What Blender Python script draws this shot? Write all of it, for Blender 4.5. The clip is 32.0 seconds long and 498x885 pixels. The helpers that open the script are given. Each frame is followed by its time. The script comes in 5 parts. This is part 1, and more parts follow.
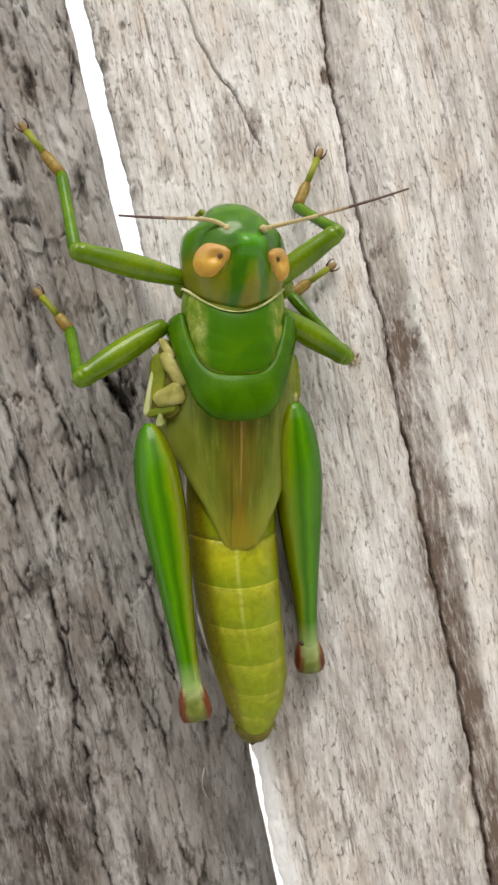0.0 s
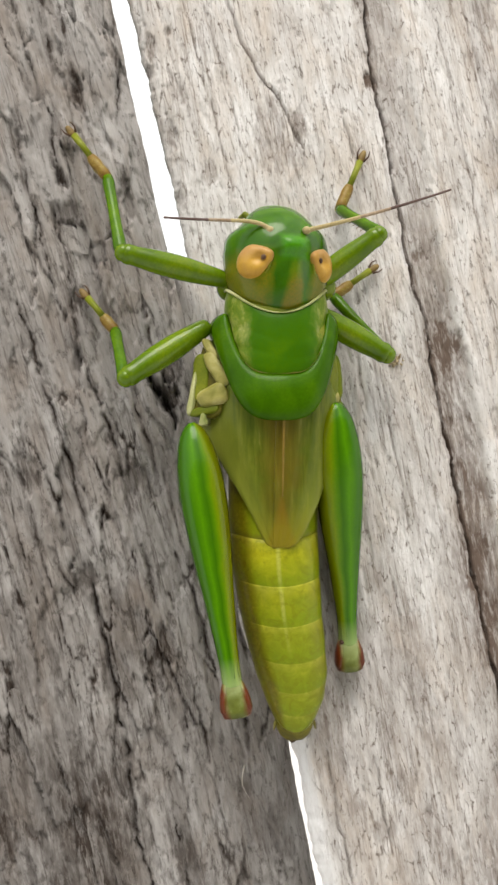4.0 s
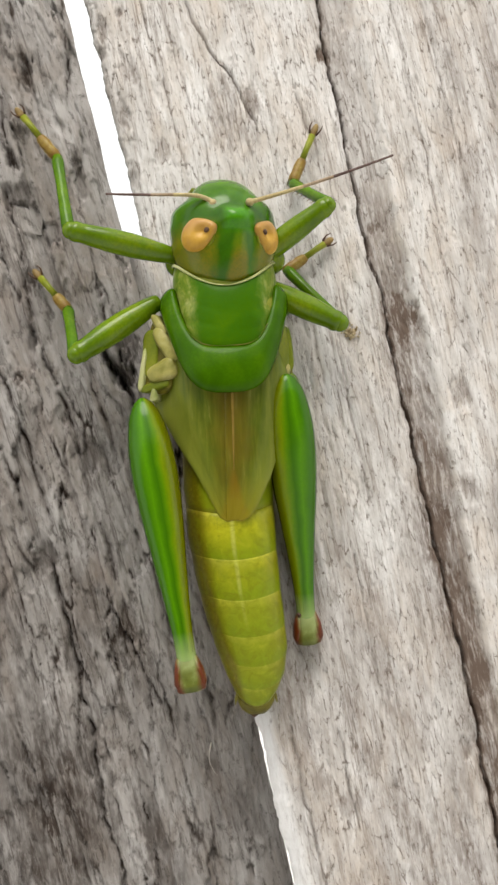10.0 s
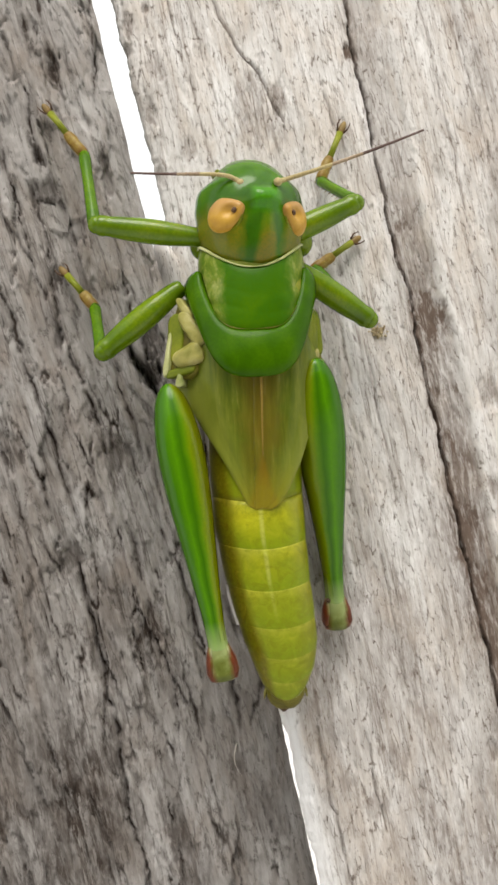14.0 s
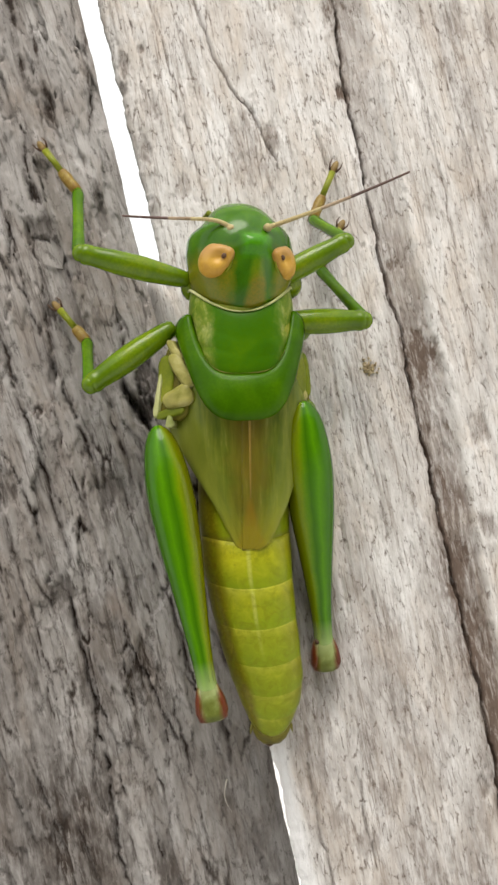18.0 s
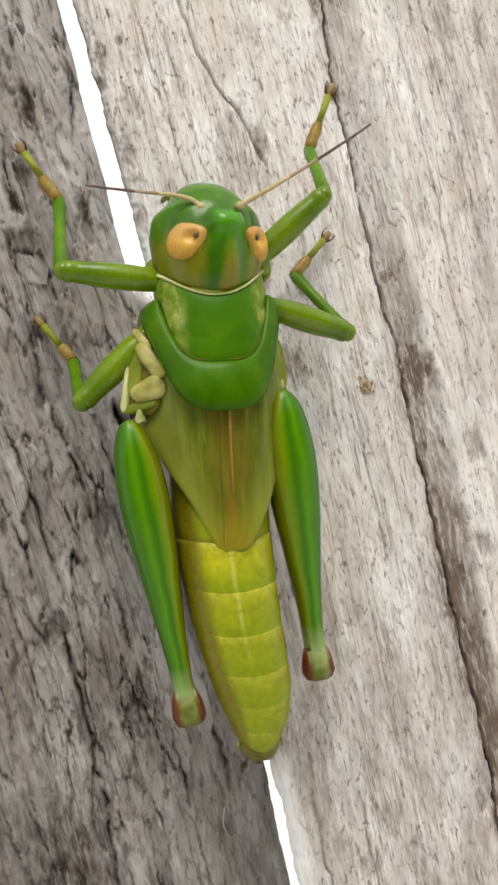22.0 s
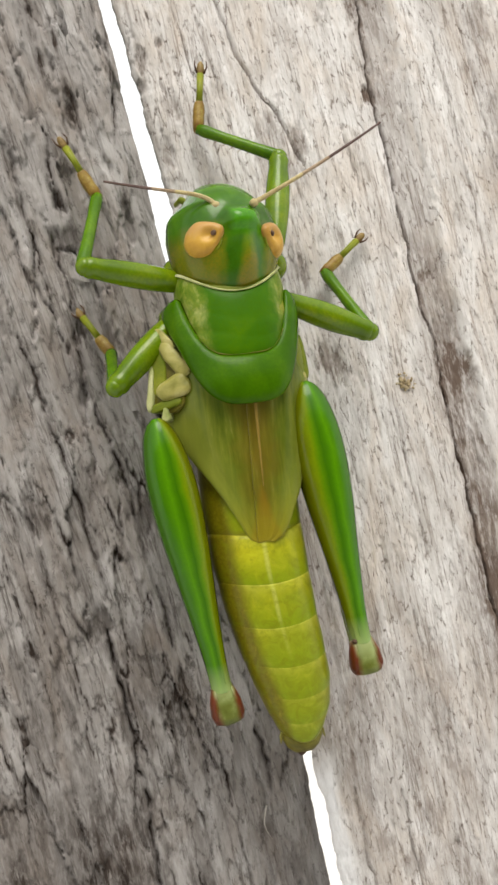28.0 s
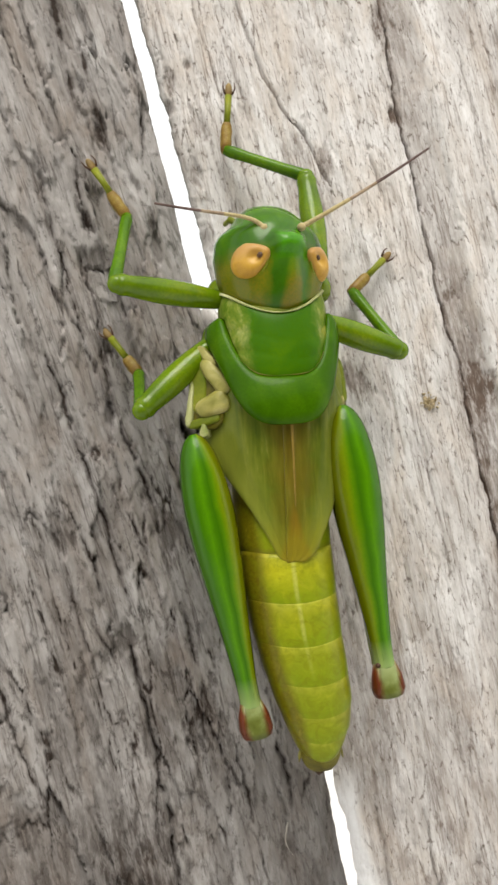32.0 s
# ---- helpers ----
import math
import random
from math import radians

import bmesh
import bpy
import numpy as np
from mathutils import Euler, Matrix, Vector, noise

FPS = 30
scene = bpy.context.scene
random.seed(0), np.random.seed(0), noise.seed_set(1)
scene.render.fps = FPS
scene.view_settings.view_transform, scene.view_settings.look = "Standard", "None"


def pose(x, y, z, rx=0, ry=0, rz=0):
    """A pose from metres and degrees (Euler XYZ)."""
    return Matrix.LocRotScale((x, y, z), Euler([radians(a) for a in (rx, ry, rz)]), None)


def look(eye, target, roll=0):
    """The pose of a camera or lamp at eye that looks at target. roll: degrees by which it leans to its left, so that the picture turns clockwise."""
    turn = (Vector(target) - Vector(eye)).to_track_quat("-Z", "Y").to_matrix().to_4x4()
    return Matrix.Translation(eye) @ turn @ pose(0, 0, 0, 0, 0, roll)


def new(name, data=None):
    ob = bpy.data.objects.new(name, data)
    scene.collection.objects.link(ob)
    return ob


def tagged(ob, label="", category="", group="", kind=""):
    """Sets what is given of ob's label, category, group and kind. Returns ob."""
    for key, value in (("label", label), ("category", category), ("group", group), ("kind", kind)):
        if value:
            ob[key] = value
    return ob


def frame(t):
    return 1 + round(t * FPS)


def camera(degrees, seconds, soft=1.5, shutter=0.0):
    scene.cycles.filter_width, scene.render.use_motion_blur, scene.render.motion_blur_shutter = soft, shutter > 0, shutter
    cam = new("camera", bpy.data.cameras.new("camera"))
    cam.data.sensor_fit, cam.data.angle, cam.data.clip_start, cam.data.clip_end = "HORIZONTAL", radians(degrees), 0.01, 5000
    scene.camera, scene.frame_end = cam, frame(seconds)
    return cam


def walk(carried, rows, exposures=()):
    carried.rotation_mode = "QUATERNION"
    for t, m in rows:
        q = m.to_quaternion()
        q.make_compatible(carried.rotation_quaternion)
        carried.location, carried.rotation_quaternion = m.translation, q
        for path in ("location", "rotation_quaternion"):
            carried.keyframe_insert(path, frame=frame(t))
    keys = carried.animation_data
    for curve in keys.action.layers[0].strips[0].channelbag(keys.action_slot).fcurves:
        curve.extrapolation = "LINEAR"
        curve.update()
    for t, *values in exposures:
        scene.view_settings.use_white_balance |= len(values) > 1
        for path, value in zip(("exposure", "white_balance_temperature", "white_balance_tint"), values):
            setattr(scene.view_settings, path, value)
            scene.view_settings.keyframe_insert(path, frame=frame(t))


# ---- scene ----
MM = 0.001          # the place is written in millimetres
UP = 1.20           # height of the insect's perch above the ground, metres

cam = camera(26.0, 32.0, soft=2.6, shutter=0.4)
# seconds, eye (mm, from the perch), turn (degrees)
PATH = [
    (0, -9.99, -93.81, -8.07, 93.98, 12.72, -6.61),
    (0.5, -10.27, -93.94, -8.20, 94.23, 12.79, -6.49),
    (1, -10.48, -94.77, -7.73, 95.11, 12.49, -5.95),
    (1.5, -9.78, -94.52, -8.62, 94.65, 12.70, -5.84),
    (2, -10.12, -94.18, -8.30, 94.33, 12.61, -5.64),
    (2.5, -9.77, -94.31, -7.48, 94.32, 12.61, -5.73),
    (3, -10.10, -94.74, -7.67, 94.64, 12.37, -5.20),
    (3.5, -10.51, -94.53, -8.39, 94.70, 12.25, -4.74),
    (5.5, -9.59, -94.76, -8.76, 95.24, 12.36, -3.97),
    (6, -8.91, -95.22, -9.39, 96.09, 12.37, -3.02),
    (6.5, -8.99, -95.20, -9.70, 95.94, 12.25, -2.96),
    (7, -6.55, -95.39, -10.22, 95.88, 12.82, -3.43),
    (7.5, -5.43, -95.41, -9.64, 96.12, 13.05, -3.13),
    (8, -6.18, -96.36, -9.15, 96.27, 12.80, -3.25),
    (8.5, -6.67, -95.65, -10.43, 96.18, 12.95, -3.00),
    (9, -6.54, -95.33, -11.14, 96.12, 12.99, -2.67),
    (9.5, -4.96, -95.08, -12.37, 95.72, 13.29, -2.64),
    (10, -5.01, -94.56, -12.61, 95.46, 13.49, -2.89),
    (10.5, -4.85, -94.67, -12.35, 95.32, 13.45, -2.96),
    (11, -5.15, -95.05, -11.98, 95.68, 13.32, -2.68),
    (11.5, -5.26, -94.62, -12.62, 95.49, 13.42, -2.35),
    (12, -5.77, -94.80, -12.15, 95.83, 13.22, -2.21),
    (12.5, -4.95, -94.42, -12.85, 95.41, 13.48, -2.40),
    (13, -4.64, -93.84, -13.46, 94.93, 13.74, -2.71),
    (13.5, -6.16, -94.02, -12.03, 95.08, 13.58, -3.32),
    (14, -7.03, -93.95, -11.93, 95.36, 13.30, -2.78),
    (14.5, -7.04, -94.25, -11.49, 96.07, 12.97, -2.32),
    (16.5, -6.99, -93.96, -12.37, 96.93, 12.73, -1.69),
    (17, -6.95, -93.82, -12.23, 96.71, 12.83, -2.01),
    (17.5, -6.58, -93.83, -12.06, 96.15, 13.27, -2.96),
    (18, -6.77, -94.55, -11.17, 96.64, 13.05, -3.18),
    (18.5, -6.72, -94.31, -11.73, 96.60, 12.99, -2.46),
    (19, -8.07, -93.44, -11.90, 95.92, 13.09, -3.26),
    (19.5, -12.96, -93.81, -1.54, 93.91, 13.43, -5.16),
    (20, -12.46, -91.96, -4.48, 91.62, 13.71, -7.38),
    (20.5, -13.60, -91.34, -2.16, 91.20, 13.53, -8.45),
    (21, -15.43, -91.06, 1.02, 92.04, 13.43, -9.13),
    (21.5, -15.80, -90.38, -1.61, 90.70, 14.22, -11.17),
    (22, -15.69, -90.68, -0.33, 91.12, 14.27, -10.60),
    (22.5, -17.01, -90.57, -0.02, 91.33, 14.31, -10.58),
    (23, -16.62, -90.45, -0.11, 91.38, 14.18, -10.17),
    (23.5, -16.99, -90.84, -0.35, 91.65, 14.12, -10.41),
    (24, -17.33, -90.84, 0.30, 91.77, 14.10, -10.06),
    (24.5, -17.60, -90.45, -0.26, 91.56, 14.28, -10.11),
    (25, -17.74, -90.29, -0.35, 91.42, 14.21, -9.75),
    (25.5, -18.51, -89.57, -0.86, 91.42, 14.44, -9.84),
    (27.5, -19.23, -90.42, -1.59, 92.84, 14.32, -10.55),
    (28, -19.69, -90.06, -1.64, 92.36, 14.53, -10.66),
    (28.5, -19.51, -89.92, -2.31, 92.06, 14.77, -11.82),
    (29, -19.72, -89.86, -2.05, 92.03, 14.61, -11.25),
    (29.5, -19.40, -90.30, -1.92, 92.55, 14.61, -10.78),
    (30, -19.54, -90.17, -1.91, 92.46, 14.55, -10.41),
    (30.5, -20.37, -89.76, -1.43, 92.18, 14.43, -10.73),
    (31, -19.22, -90.24, -1.93, 92.70, 14.38, -10.13),
    (31.5, -18.98, -90.56, -1.40, 92.83, 14.19, -9.84),
    (32, -19.21, -90.82, -1.02, 93.23, 13.98, -9.08),
]
walk(cam, [(t, pose(x * MM, y * MM, z * MM + UP, rx, ry, rz)) for t, x, y, z, rx, ry, rz in PATH])

# the insect's body: seconds, shift right and up along the wood (mm), lean to the right, head tilted off the wood (degrees), lift off the wood (mm), roll (degrees)
SWAY = [
    (0, 0.08, 0.00, 0.40, 0.00, 0.00, 0.00),
    (3.5, 0.08, 0.00, 0.40, 0.00, 0.00, 0.00),
    (6.5, 0.02, 0.00, 0.15, 0.00, 0.00, 0.00),
    (9, 0.00, 0.00, 0.00, 0.00, 0.00, 0.00),
    (13, -0.05, 0.00, 0.00, -0.30, 0.00, 0.00),
    (13.2, -0.05, 0.10, -0.16, -0.30, 0.20, 0.00),
    (13.5, -0.04, 0.52, -0.10, -0.78, 1.27, 0.18),
    (14, -0.03, 0.78, -0.43, -0.65, 1.90, 0.23),
    (14.5, 0.04, 0.71, -0.69, 0.14, 1.34, 0.10),
    (16.5, -0.02, 0.81, -0.16, 1.74, 1.10, -0.02),
    (17, -0.08, 0.77, -0.12, 0.98, 0.82, -0.07),
    (17.5, -0.19, 0.77, -0.13, 0.57, 0.90, -0.10),
    (18, -0.24, 0.80, -0.35, 1.50, 1.07, -0.03),
    (18.5, -0.17, 0.79, -0.32, 1.39, 1.08, -0.09),
    (19, -0.30, 0.83, -0.03, 1.06, 1.04, -0.11),
    (19.5, -1.14, 1.89, 0.06, -2.86, 1.63, -0.02),
    (20, -1.32, 2.33, 0.01, -3.30, 2.72, 0.29),
    (20.5, -1.67, 2.93, -0.13, -4.12, 3.07, 0.29),
    (21, -2.06, 3.51, -0.50, -3.86, 3.12, 0.31),
    (21.5, -2.43, 3.50, -0.66, -4.03, 3.49, 0.38),
    (22, -2.58, 3.53, -1.09, -4.56, 3.35, 0.38),
    (22.5, -2.73, 3.57, -1.12, -4.02, 3.36, 0.21),
    (23, -2.68, 3.45, -1.31, -3.64, 3.08, 0.17),
    (23.5, -2.77, 3.48, -1.56, -3.41, 3.13, 0.10),
    (24, -2.82, 3.54, -1.52, -3.51, 3.01, 0.04),
    (24.5, -2.84, 3.47, -1.58, -3.43, 2.80, -0.03),
    (25, -2.93, 3.45, -1.62, -3.48, 3.03, -0.03),
    (25.5, -2.93, 3.40, -1.58, -3.13, 2.79, 0.10),
    (27.5, -3.41, 3.57, -3.16, -5.45, 2.15, 0.36),
    (28, -3.96, 3.78, -3.74, -5.69, 2.38, 0.47),
    (28.5, -3.21, 3.69, -1.93, -5.23, 2.50, 0.55),
    (29, -2.58, 4.16, -0.26, -5.06, 3.27, 0.26),
    (29.5, -3.15, 3.85, -1.42, -5.33, 2.30, 0.10),
    (30, -3.12, 3.72, -1.32, -5.75, 2.15, -0.01),
    (30.5, -3.21, 3.76, -1.47, -4.85, 2.26, -0.11),
    (31, -3.03, 3.63, -1.24, -4.95, 2.13, -0.09),
    (31.5, -2.98, 3.59, -1.32, -4.63, 2.17, -0.12),
    (32, -2.87, 3.59, -1.04, -5.13, 2.04, -0.02),
]

# ---------------------------------------------------------------- light
SUN_FROM = Vector((0.12, -0.60, 1.0)).normalized()
world = bpy.data.worlds.new("overcast_sky")
scene.world = world
world.use_nodes = True
wn, wl = world.node_tree.nodes, world.node_tree.links
sky = wn.new("ShaderNodeTexSky")
sky.sky_type, sky.sun_disc = "NISHITA", False
sky.sun_elevation = math.asin(SUN_FROM.z)
sky.sun_rotation = math.atan2(SUN_FROM.x, SUN_FROM.y)
sky.air_density, sky.dust_density, sky.ozone_density = 1.0, 6.0, 1.0
pale = wn.new("ShaderNodeMix")
pale.data_type = "RGBA"
pale.inputs["Factor"].default_value = 0.72
pale.inputs["B"].default_value = (12.8, 12.55, 12.0, 1)
wl.new(sky.outputs["Color"], pale.inputs["A"])
wl.new(pale.outputs["Result"], wn["Background"].inputs["Color"])
wn["Background"].inputs["Strength"].default_value = 0.11

sun = new("sun", bpy.data.lights.new("sun", "SUN"))
sun.data.energy, sun.data.angle, sun.data.color = 2.35, radians(36), (1.0, 0.96, 0.89)
sun.matrix_world = look(SUN_FROM * 5 + Vector((0, 0, UP)), (0, 0, UP))
scene.view_settings.exposure = 0.31


# ---------------------------------------------------------------- materials
class Mat:
    """A small builder of node materials; lengths in millimetres of the object's own space."""

    def __init__(self, name):
        self.m = bpy.data.materials.new(name)
        self.m.use_nodes = True
        self.n, self.l = self.m.node_tree.nodes, self.m.node_tree.links
        self.b = self.n["Principled BSDF"]
        tc = self.n.new("ShaderNodeTexCoord")
        self.co = self.node("ShaderNodeVectorMath", operation="SCALE")
        self.l.new(tc.outputs["Object"], self.co.inputs[0])
        self.co.inputs["Scale"].default_value = 1000.0
        self.co = self.co.outputs[0]

    def node(self, kind, **props):
        n = self.n.new(kind)
        for k, v in props.items():
            setattr(n, k, v)
        return n

    def put(self, sock, v):
        if isinstance(v, bpy.types.NodeSocket):
            self.l.new(v, sock)
        else:
            sock.default_value = v

    def stretch(self, sx, sy, sz, shift=(0, 0, 0)):
        n = self.node("ShaderNodeMapping")
        self.l.new(self.co, n.inputs["Vector"])
        n.inputs["Scale"].default_value = (sx, sy, sz)
        n.inputs["Location"].default_value = shift
        return n.outputs[0]

    def noise(self, vec=None, scale=1.0, detail=3.0, rough=0.55, warp=0.0):
        n = self.node("ShaderNodeTexNoise")
        self.l.new(vec or self.co, n.inputs["Vector"])
        for k, v in (("Scale", scale), ("Detail", detail), ("Roughness", rough), ("Distortion", warp)):
            n.inputs[k].default_value = v
        return n.outputs["Fac"]

    def ramp(self, fac, stops):
        n = self.node("ShaderNodeValToRGB")
        e = n.color_ramp.elements
        while len(e) < len(stops):
            e.new(0.5)
        for k, (p, c) in zip(e, stops):
            k.position = p
            k.color = (*c, 1) if not isinstance(c, (int, float)) else (c, c, c, 1)
        self.put(n.inputs[0], fac)
        return n.outputs[0]

    def mix(self, fac, a, b, blend="MIX"):
        n = self.node("ShaderNodeMix", data_type="RGBA", blend_type=blend)
        for s, v in ((n.inputs["Factor"], fac), (n.inputs["A"], a), (n.inputs["B"], b)):
            if not isinstance(v, bpy.types.NodeSocket) and s.type == "RGBA":
                v = (*v, 1)[:4]
            self.put(s, v)
        return n.outputs["Result"]

    def math(self, op, a, b=0.0, c=0.0):
        n = self.node("ShaderNodeMath", operation=op)
        for s, v in zip(n.inputs, (a, b, c)):
            self.put(s, v)
        return n.outputs[0]

    def axis(self, which):
        n = self.node("ShaderNodeSeparateXYZ")
        self.l.new(self.co, n.inputs[0])
        return n.outputs[which]

    def attribute(self, name):
        n = self.node("ShaderNodeAttribute", attribute_name=name)
        return n.outputs["Fac"]

    def bump(self, height, strength=0.4, distance=0.1):
        n = self.node("ShaderNodeBump")
        n.inputs["Strength"].default_value = strength
        n.inputs["Distance"].default_value = distance * MM
        self.l.new(height, n.inputs["Height"])
        self.l.new(n.outputs[0], self.b.inputs["Normal"])

    def done(self, color, rough=0.5, spec=0.5, sss=0.0, radius=0.6, coat=0.0):
        self.put(self.b.inputs["Base Color"], color if isinstance(color, bpy.types.NodeSocket) else (*color, 1))
        self.put(self.b.inputs["Roughness"], rough)
        self.b.inputs["Specular IOR Level"].default_value = spec
        if sss:
            self.b.inputs["Subsurface Weight"].default_value = sss
            self.b.inputs["Subsurface Radius"].default_value = (radius * MM, radius * MM, radius * 0.5 * MM)
            self.b.inputs["Subsurface Scale"].default_value = 1.0
        if coat:
            self.b.inputs["Coat Weight"].default_value = coat
            self.b.inputs["Coat Roughness"].default_value = 0.15
        return self.m


def wood_material(name, tones, warm, streak, dark_tint, lean, cell, crackle, grain, speck, blotch, run):
    """Weathered wood: mottled tones, grain lines, a net of short checks, specks; an attribute of stains and painted
    light darkens where positive and lightens where negative.
    lean: how far the grain slants, and how much more it slants upwards."""
    dark, mid, light = tones
    m = Mat(name)
    z = m.axis("Z")
    low = m.math("ADD", z, 8.0)
    slant = m.math("MULTIPLY", m.math("SQRT", m.math("MULTIPLY_ADD", low, low, 150.0)), lean[1])
    skew = m.node("ShaderNodeCombineXYZ")
    m.put(skew.inputs[0], m.math("ADD", m.axis("X"), m.math("MULTIPLY_ADD", z, lean[0], slant)))
    m.put(skew.inputs[1], m.axis("Y"))
    m.put(skew.inputs[2], z)
    m.co = skew.outputs[0]
    big = m.noise(m.stretch(0.30, 0.3, 0.10), 1.0, 5, 0.66, 0.6)
    col = m.ramp(big, [(0.30, dark), (0.5, mid), (0.70, light)])
    tint = m.noise(m.stretch(0.25, 0.2, 0.10, (7, 3, 1)), 1.0, 5, 0.66, 0.8)
    col = m.mix(m.ramp(tint, [(0.46, 0.0), (0.72, 0.70)]), col, warm)
    mottle = m.noise(m.stretch(1.7, 1.0, run, (3, 9, 5)), 1.0, 6, 0.70, 0.5)
    col = m.mix(m.ramp(mottle, [(0.34, 0.84 * blotch), (0.50, 0.0)]), col, tuple(c * 0.62 for c in dark))
    col = m.mix(m.ramp(mottle, [(0.50, 0.0), (0.66, blotch)]), col, tuple(min(0.82, c * 1.20) for c in light))
    lines = m.noise(m.stretch(2.4, 1.0, 0.07, (1, 4, 2)), 1.0, 4, 0.62, 0.25)
    faint = m.ramp(m.noise(m.stretch(0.5, 0.4, 0.16, (9, 2, 4)), 1.0, 4, 0.6, 0.5), [(0.38, 0.15), (0.62, 1.0)])
    scored = m.math("MULTIPLY", m.math("MULTIPLY", m.ramp(lines, [(0.55, 0.0), (0.61, 1.0), (0.66, 0.25)]), faint), grain)
    col = m.mix(scored, col, tuple(c * 1.5 for c in streak))
    # checks: the borders of small warped cells, open only here and there
    wob = m.node("ShaderNodeTexNoise")
    m.l.new(m.stretch(1.5, 0.5, 1.3), wob.inputs["Vector"])
    wob.inputs["Detail"].default_value = 5.0
    wob.inputs["Roughness"].default_value = 0.62
    bent = m.node("ShaderNodeVectorMath", operation="MULTIPLY_ADD")
    m.l.new(wob.outputs["Color"], bent.inputs[0])
    bent.inputs[1].default_value = (0.95, 0.0, 0.40)
    m.l.new(m.stretch(cell[0], 0.02, cell[1], (2, 0, 6)), bent.inputs[2])
    cells = m.node("ShaderNodeTexVoronoi", feature="DISTANCE_TO_EDGE")
    m.l.new(bent.outputs[0], cells.inputs["Vector"])
    cells.inputs["Scale"].default_value = 1.0
    where = m.ramp(m.noise(m.stretch(2.2, 0.4, 0.9, (5, 5, 1)), 1.0, 6, 0.72, 0.3), [(0.475, 0.0), (0.60, 1.0)])
    checks = m.math("MULTIPLY", m.math("MULTIPLY", m.ramp(cells.outputs["Distance"], [(0.0, 1.0), (0.03, 0.7), (0.075, 0.0)]), where), crackle)
    col = m.mix(checks, col, streak)
    grit = m.noise(m.stretch(6.5, 2.5, 1.1, (1, 5, 2)), 1.0, 4, 0.62, 0.3)
    specks = m.math("MULTIPLY", m.math("MULTIPLY", m.ramp(grit, [(0.56, 0.0), (0.66, 0.85)]), faint), speck)
    col = m.mix(specks, col, tuple(c * 1.25 for c in streak))
    # holds real stains as well as light and shade painted into the tone
    stain_and_light = m.attribute("stain_and_light")
    patch = m.noise(m.stretch(2.4, 1, 0.5, (4, 1, 8)), 1.0, 6, 0.74, 0.5)
    lighten = m.math("MULTIPLY", m.math("MAXIMUM", m.math("MULTIPLY", stain_and_light, -1.0), 0.0), m.ramp(patch, [(0.28, 0.45), (0.58, 1.0)]))
    col = m.mix(lighten, col, tuple(min(0.80, c * 1.14) for c in light))
    broken = m.math("MULTIPLY", m.math("MAXIMUM", stain_and_light, 0.0), m.ramp(patch, [(0.36, 0.45), (0.54, 1.25)]))
    col = m.mix(broken, col, dark_tint)
    height = m.math("MULTIPLY_ADD", m.math("ADD", m.math("ADD", checks, scored), specks), -0.55, m.math("ADD", mottle, m.math("MULTIPLY", grit, -0.25)))
    m.bump(height, 0.55, 0.20)
    return m.done(col, 0.84, 0.25)


PALE_WOOD = wood_material("pale_weathered_wood", ((0.455, 0.432, 0.405), (0.605, 0.588, 0.568), (0.74, 0.732, 0.72)), (0.54, 0.462, 0.385), (0.125, 0.092, 0.068), (0.128, 0.094, 0.074), (-0.035, 0.0), (2.5, 0.46), 0.90, 0.62, 0.50, 0.24, 0.45)
GREY_WOOD = wood_material("grey_weathered_wood", ((0.245, 0.228, 0.213), (0.330, 0.313, 0.298), (0.46, 0.445, 0.432)), (0.225, 0.180, 0.145), (0.050, 0.040, 0.033), (0.046, 0.034, 0.027), (0.045, 0.045), (1.15, 0.24), 0.70, 0.75, 0.42, 0.22, 0.28)


def cuticle(name, base, deep, light, rough=0.36, speckle=0.35, sss=0.06, coat=0.0, size=1.0, spec=0.17):
    """Insect skin: a base colour that wanders, with fine pits and a thin wax gloss."""
    m = Mat(name)
    a = m.noise(None, 0.30 / size, 3, 0.5, 0.4)
    col = m.ramp(a, [(0.30, deep), (0.52, base), (0.74, light)])
    b = m.noise(None, 4.5 / size, 3, 0.6, 0.0)
    col = m.mix(m.ramp(b, [(0.40, speckle), (0.60, 0.0)]), col, deep)
    m.bump(b, 0.16, 0.05)
    return m.done(col, rough, spec, sss, 0.35, coat)


GREEN = cuticle("green_cuticle", (0.040, 0.112, 0.0003), (0.025, 0.076, 0.0003), (0.066, 0.150, 0.0005), 0.22, spec=0.08)
LEG_GREEN = cuticle("leg_green_cuticle", (0.112, 0.190, 0.002), (0.060, 0.118, 0.002), (0.190, 0.245, 0.004), 0.18, spec=0.28)
FEMUR_GREEN = cuticle("femur_green_cuticle", (0.075, 0.165, 0.0015), (0.035, 0.100, 0.001), (0.125, 0.225, 0.003), 0.22)
OLIVE = cuticle("olive_cuticle", (0.175, 0.200, 0.012), (0.090, 0.125, 0.007), (0.280, 0.285, 0.035), 0.40)
CREAM = cuticle("cream_cuticle", (0.320, 0.295, 0.085), (0.170, 0.165, 0.026), (0.480, 0.430, 0.190), 0.34, speckle=0.12, size=0.5, spec=0.25)
RIM = cuticle("pale_rim_cuticle", (0.430, 0.440, 0.200), (0.230, 0.270, 0.080), (0.600, 0.590, 0.340), 0.4, size=0.5)
HAIR = cuticle("dry_plant_hair", (0.560, 0.530, 0.470), (0.420, 0.390, 0.340), (0.640, 0.610, 0.560), 0.6)
TAIL = cuticle("tail_cuticle", (0.140, 0.125, 0.012), (0.070, 0.060, 0.010), (0.230, 0.215, 0.030), 0.36, size=0.5)
KNEE = cuticle("knee_cuticle", (0.190, 0.175, 0.030), (0.110, 0.080, 0.018), (0.380, 0.400, 0.160), 0.36, size=0.45)
